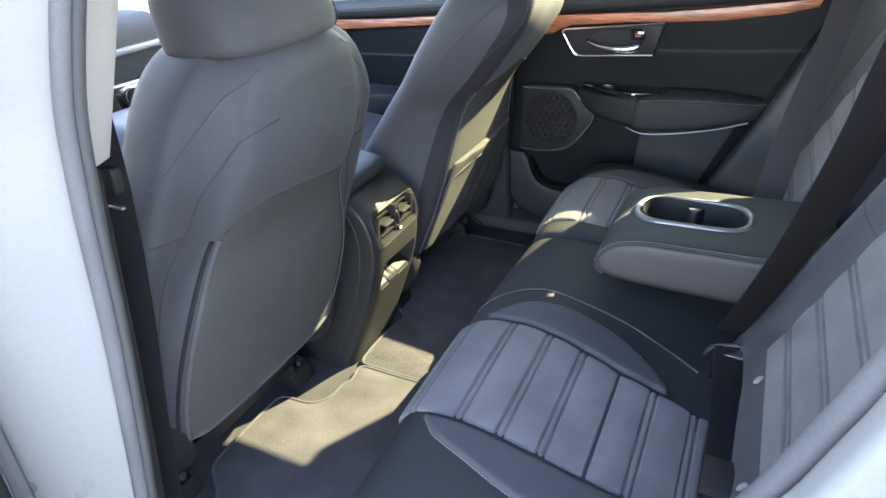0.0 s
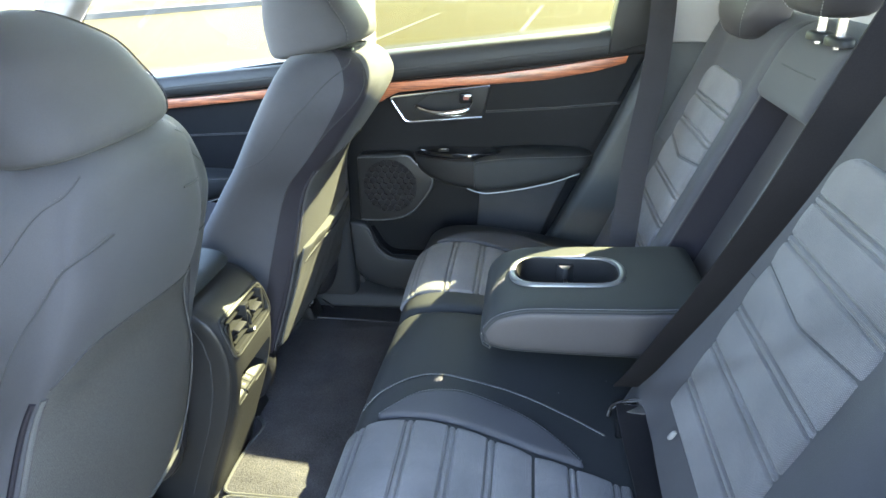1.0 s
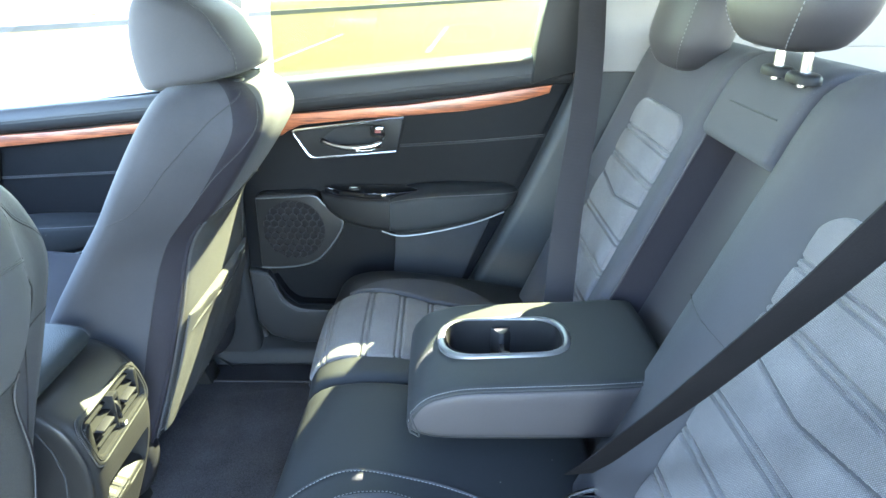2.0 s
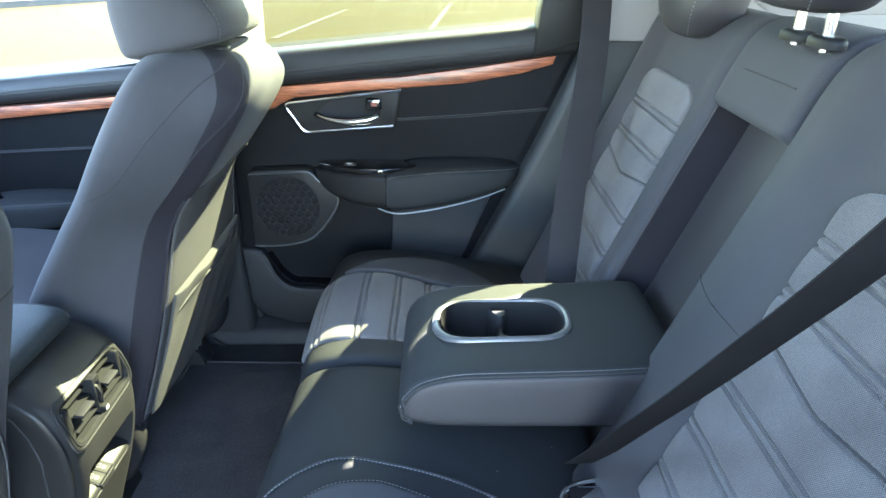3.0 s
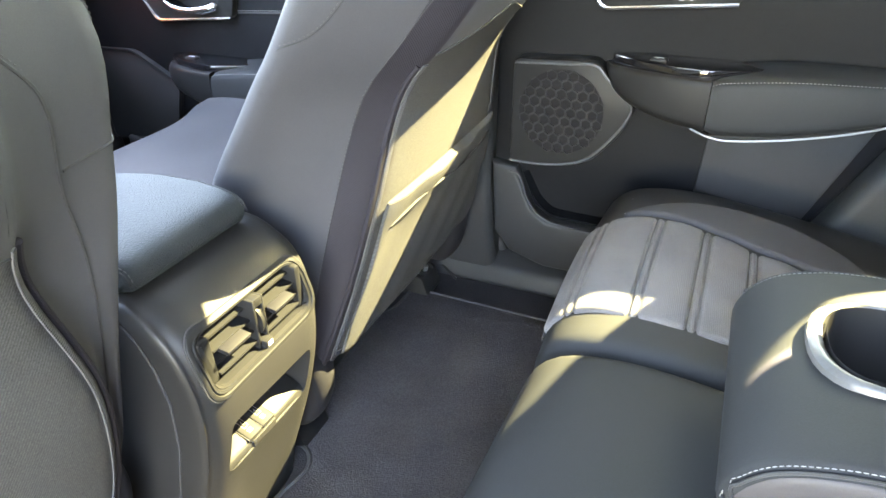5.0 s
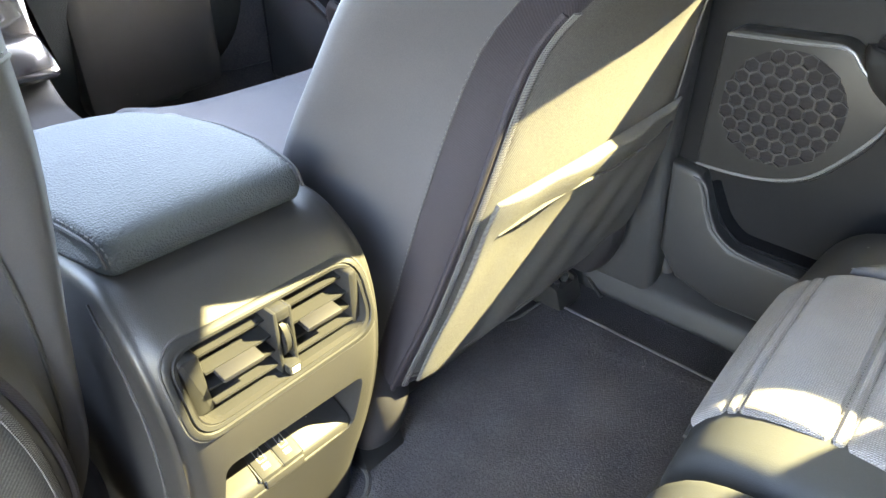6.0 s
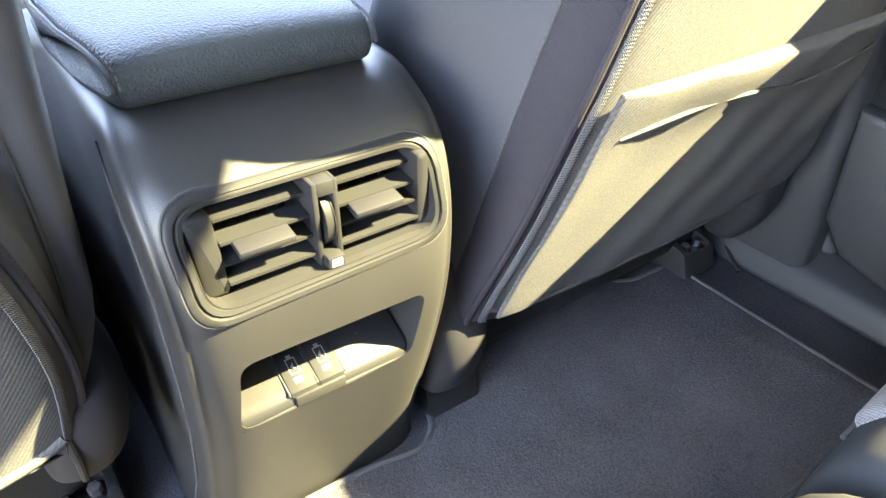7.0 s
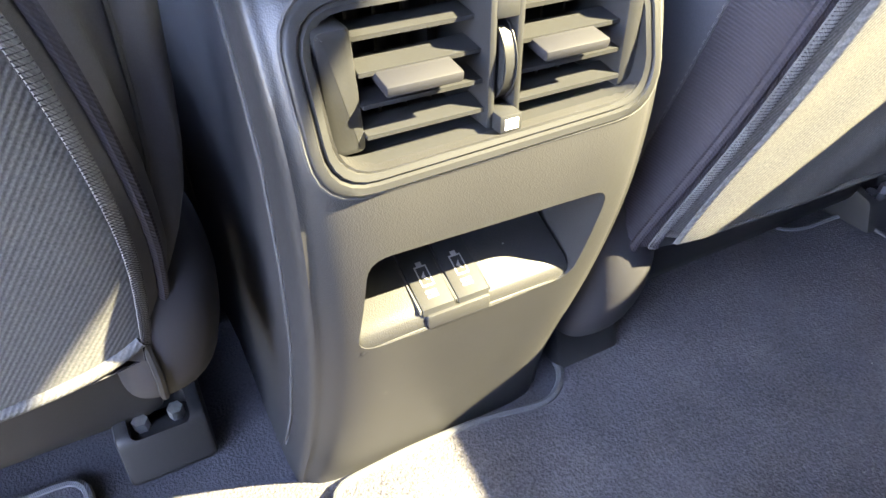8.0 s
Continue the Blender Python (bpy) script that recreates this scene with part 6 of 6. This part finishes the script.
    part("bin_back", mesh_data("bin_back", *prism(P([(-0.55, 0.55), (-0.55, 0.69), (-0.24, 0.69), (-0.24, 0.55)]), "xz", 0.782, 0.788, 0), M_DOOR), bn)
    part("bin_edge", mesh_data("bin_edge", *tube(spans([(x + dx, 0.7165, z + dz) for x, z in lip], 4, False), 0.003, 8), M_TRIM), bn)
    return t


door_lining("door_1", 0.0, 0.0, True, "black vinyl rear door lining with wood strip and chrome handle")
door_lining("door_2", -1.01, -0.083, False, "black vinyl front door lining with wood strip and chrome handle")
edge = [(-0.61, 0.772, 1.12), (-0.615, 0.77, 0.80), (-0.612, 0.768, 0.56), (-0.59, 0.765, 0.46), (-0.52, 0.765, 0.43), (-0.12, 0.765, 0.425), (-0.07, 0.765, 0.47), (-0.02, 0.76, 0.60), (0.125, 0.755, 0.885), (0.195, 0.752, 1.04), (0.245, 0.752, 1.17), (0.255, 0.755, 1.26)]
seal("trim_seal_far", edge, 0.012, "black rubber seal round the far rear door", M_SEAM)

# ---- floor mats ----
def floor_mat(name, outline, z, label):
    t = thing(name, (outline[0][0], outline[0][1], z), label, "floor mat", "floor mats")
    o = rounded(outline, 0.022, 5)
    part("mat_body", mesh_data("mat_body", *prism(o, "xy", z, z + 0.009, 0.003), M_MAT), t)
    part("binding", mesh_data("binding", *tube(np.array([(x, y, z + 0.0075) for x, y in o]), 0.0042, 8, True), M_EDGE), t, "sewn edge binding")
    return t


floor_mat("floor_mat", [(-0.40, 0.608), (-0.735, 0.614), (-0.738, 0.535), (-0.752, 0.510), (-0.775, 0.505), (-0.785, 0.470), (-0.785, 0.150), (-0.690, 0.143), (-0.665, 0.112), (-0.679, 0.048), (-0.681, -0.03), (-0.677, -0.100), (-0.40, -0.100)], 0.390, "dark pile floor mat behind the far front seat, its edge bound")
floor_mat("floor_mat", [(-0.40, -0.108), (-0.672, -0.108), (-0.660, -0.165), (-0.672, -0.185), (-0.672, -0.235), (-0.700, -0.270), (-0.785, -0.275), (-0.785, -0.500), (-0.72, -0.55), (-0.70, -0.62), (-0.40, -0.62)], 0.391, "dark pile floor mat by the open door, half in the sun")
clip = thing("mat_hook", (-0.70, 0.700, 0.392), "thin dark plastic wire clip on the carpet", "clip")
part("wire", mesh_data("wire", *tube(spans([(-0.745, 0.735, 0.395), (-0.715, 0.715, 0.410), (-0.685, 0.700, 0.400), (-0.665, 0.690, 0.394)], 4, False), 0.0035, 8), M_PLAIN), clip)
rail_end = thing("seat_rail_cover", (-0.72, 0.48, 0.395), "grey metal seat rail tongue beside the mat", "rail cover")
part("tongue", mesh_data("tongue", *box((-0.778, 0.637, 0.392), (-0.734, 0.657, 0.400), 0.003), M_SILVER), rail_end)


# ---- child seat anchor buttons at the foot of the backrest ----
for x, y, z in ((0.162, -0.257, 0.754), (0.155, -0.462, 0.736)):
    alone("anchor_button", mesh_data("anchor_button", *closed_skin(blob([(x - 0.012, y, z - 0.007, 0.002, 0.0025), (x - 0.010, y, z - 0.004, 0.004, 0.004), (x - 0.006, y, z + 0.004, 0.004, 0.004), (x - 0.004, y, z + 0.007, 0.002, 0.0025)], 2.2)), M_PALE), "small white child seat anchor button on the backrest", "button", "anchor buttons")


# ---- dashboard, glimpsed past the seats ----
def dashboard():
    t = thing("dashboard", (-1.55, 0.0, 0.60), "grey dashboard with a pale strip and a wood strip, partly sunlit", "dashboard")
    prof = [(-1.74, 1.12), (-1.64, 1.150), (-1.50, 1.145), (-1.425, 1.10), (-1.415, 0.96), (-1.44, 0.90), (-1.46, 0.78), (-1.50, 0.68), (-1.58, 0.62), (-1.74, 0.60)]
    sweep = lambda y: -0.9 * max(0.0, abs(y) - 0.42) ** 1.0
    rings = np.array([[(x + sweep(y) * (x > -1.70), y, z) for x, z in curve(prof, 40)] for y in np.linspace(-0.78, 0.78, 27)])
    part("pad", mesh_data("pad", *closed_skin(rings), M_LID), t, "blue-grey vinyl dashboard pad")
    part("pale_strip", mesh_data("pale_strip", *box((-1.428, -0.42, 1.050), (-1.404, 0.42, 1.066), 0.004), M_SILVER), t)
    part("wood_strip", mesh_data("wood_strip", *prism([(-1.404, 0.09), (-1.404, 0.42), (-1.684, 0.72), (-1.710, 0.72), (-1.440, 0.42), (-1.440, 0.09)], "xy", 0.930, 0.968, 0.005), M_WOOD), t, "wood veneer strip")
    part("glove_box", mesh_data("glove_box", *prism(rounded([(0.20, 0.66), (0.20, 0.90), (0.47, 0.90), (0.47, 0.68)], 0.03), "yz", -1.50, -1.445, 0.012), M_PLASTIC), t)
    part("centre_panel", mesh_data("centre_panel", *prism(rounded([(-1.44, 1.00), (-1.40, 0.98), (-1.36, 0.86), (-1.30, 0.80), (-1.45, 0.76)], 0.02), "xz", -0.13, 0.13, 0.012), M_BLACK), t, "gloss black centre panel")
    for y, z in ((-0.09, 0.948), (0.03, 0.948)):
        kb = part("knob", mesh_data("knob", *tube([(-1.395, y, z), (-1.360, y, z + 0.006)], [0.024, 0.021], 24), M_PLAIN), t)
        part("knob_ring", mesh_data("knob_ring", *tube([(-1.386, y, z), (-1.380, y, z + 0.001)], 0.0255, 24), M_CHROME), kb)


dashboard()

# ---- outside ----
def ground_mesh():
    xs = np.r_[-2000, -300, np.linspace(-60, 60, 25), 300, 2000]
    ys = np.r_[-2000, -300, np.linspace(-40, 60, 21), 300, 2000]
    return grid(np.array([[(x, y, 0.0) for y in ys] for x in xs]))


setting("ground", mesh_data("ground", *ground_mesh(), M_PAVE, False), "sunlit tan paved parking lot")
KA, KB = np.array((-14.0, 11.2)), np.array((30.0, 73.0))      # line of the lot's far kerb
kd = (KB - KA) / np.linalg.norm(KB - KA)
kn = np.array((-kd[1], kd[0]))


def along(s, d, z):
    p = KA + kd * s + kn * d
    return (p[0], p[1], z)


def band(d0, d1, z0, z1, s0=-40.0, s1=110.0):
    a = [along(s0, d0, z0), along(s0, d1, z0), along(s1, d1, z0), along(s1, d0, z0)]
    b = [(x, y, z1) for x, y, z in a]
    return a + b, [(0, 1, 2, 3), (7, 6, 5, 4), (0, 4, 5, 1), (1, 5, 6, 2), (2, 6, 7, 3), (3, 7, 4, 0)]


setting("kerb", mesh_data("kerb", *band(0, 0.18, -0.1, 0.15), M_KERB, False), "pale concrete kerb along the lot")
setting("verge", mesh_data("verge", *band(0.18, 5.0, -0.1, 0.13), M_GRASS, False), "dry yellow-green grass verge behind the kerb")
setting("field", mesh_data("field", *band(5.0, 90.0, -0.1, 0.11, -90, 160), M_DIRT, False), "pale sandy ground beyond the verge")


def bay_line(a, b):
    a, b = np.array(a), np.array(b)
    d = (b - a) / np.linalg.norm(b - a)
    n = np.array((-d[1], d[0])) * 0.05
    v = [(*(a - n), 0.004), (*(a + n), 0.004), (*(b + n), 0.004), (*(b - n), 0.004)]
    v += [(x, y, 0.009) for x, y, _ in v]
    return v, [(0, 1, 2, 3), (7, 6, 5, 4), (0, 4, 5, 1), (1, 5, 6, 2), (2, 6, 7, 3), (3, 7, 4, 0)]


for p0, p1 in (((-2.83, 10.36), (-2.35, 15.67)), ((-0.27, 11.78), (0.18, 17.8)), ((2.4, 13.2), (2.85, 19.0))):
    setting("bay_line", mesh_data("bay_line", *bay_line(p0, p1), M_LINE, False), "worn white painted parking bay line")


def lamp_post(x, y):
    t = thing("street_lamp", (x, y, 0.1), "white lamp post on a round white concrete foot", "street lamp")
    part("foot", mesh_data("foot", *tube([(x, y, 0.0), (x, y, 0.72), (x, y, 0.75)], [0.30, 0.29, 0.26], 20), M_WHITE), t)
    part("pole", mesh_data("pole", *tube([(x, y, 0.75), (x, y, 7.5)], [0.08, 0.055], 12), M_WHITE), t)
    part("base_plate", mesh_data("base_plate", *box((x - 0.16, y - 0.16, 0.74), (x + 0.16, y + 0.16, 0.78), 0.01), M_WHITE), t)


lamp_post(-10.6, 21.3)
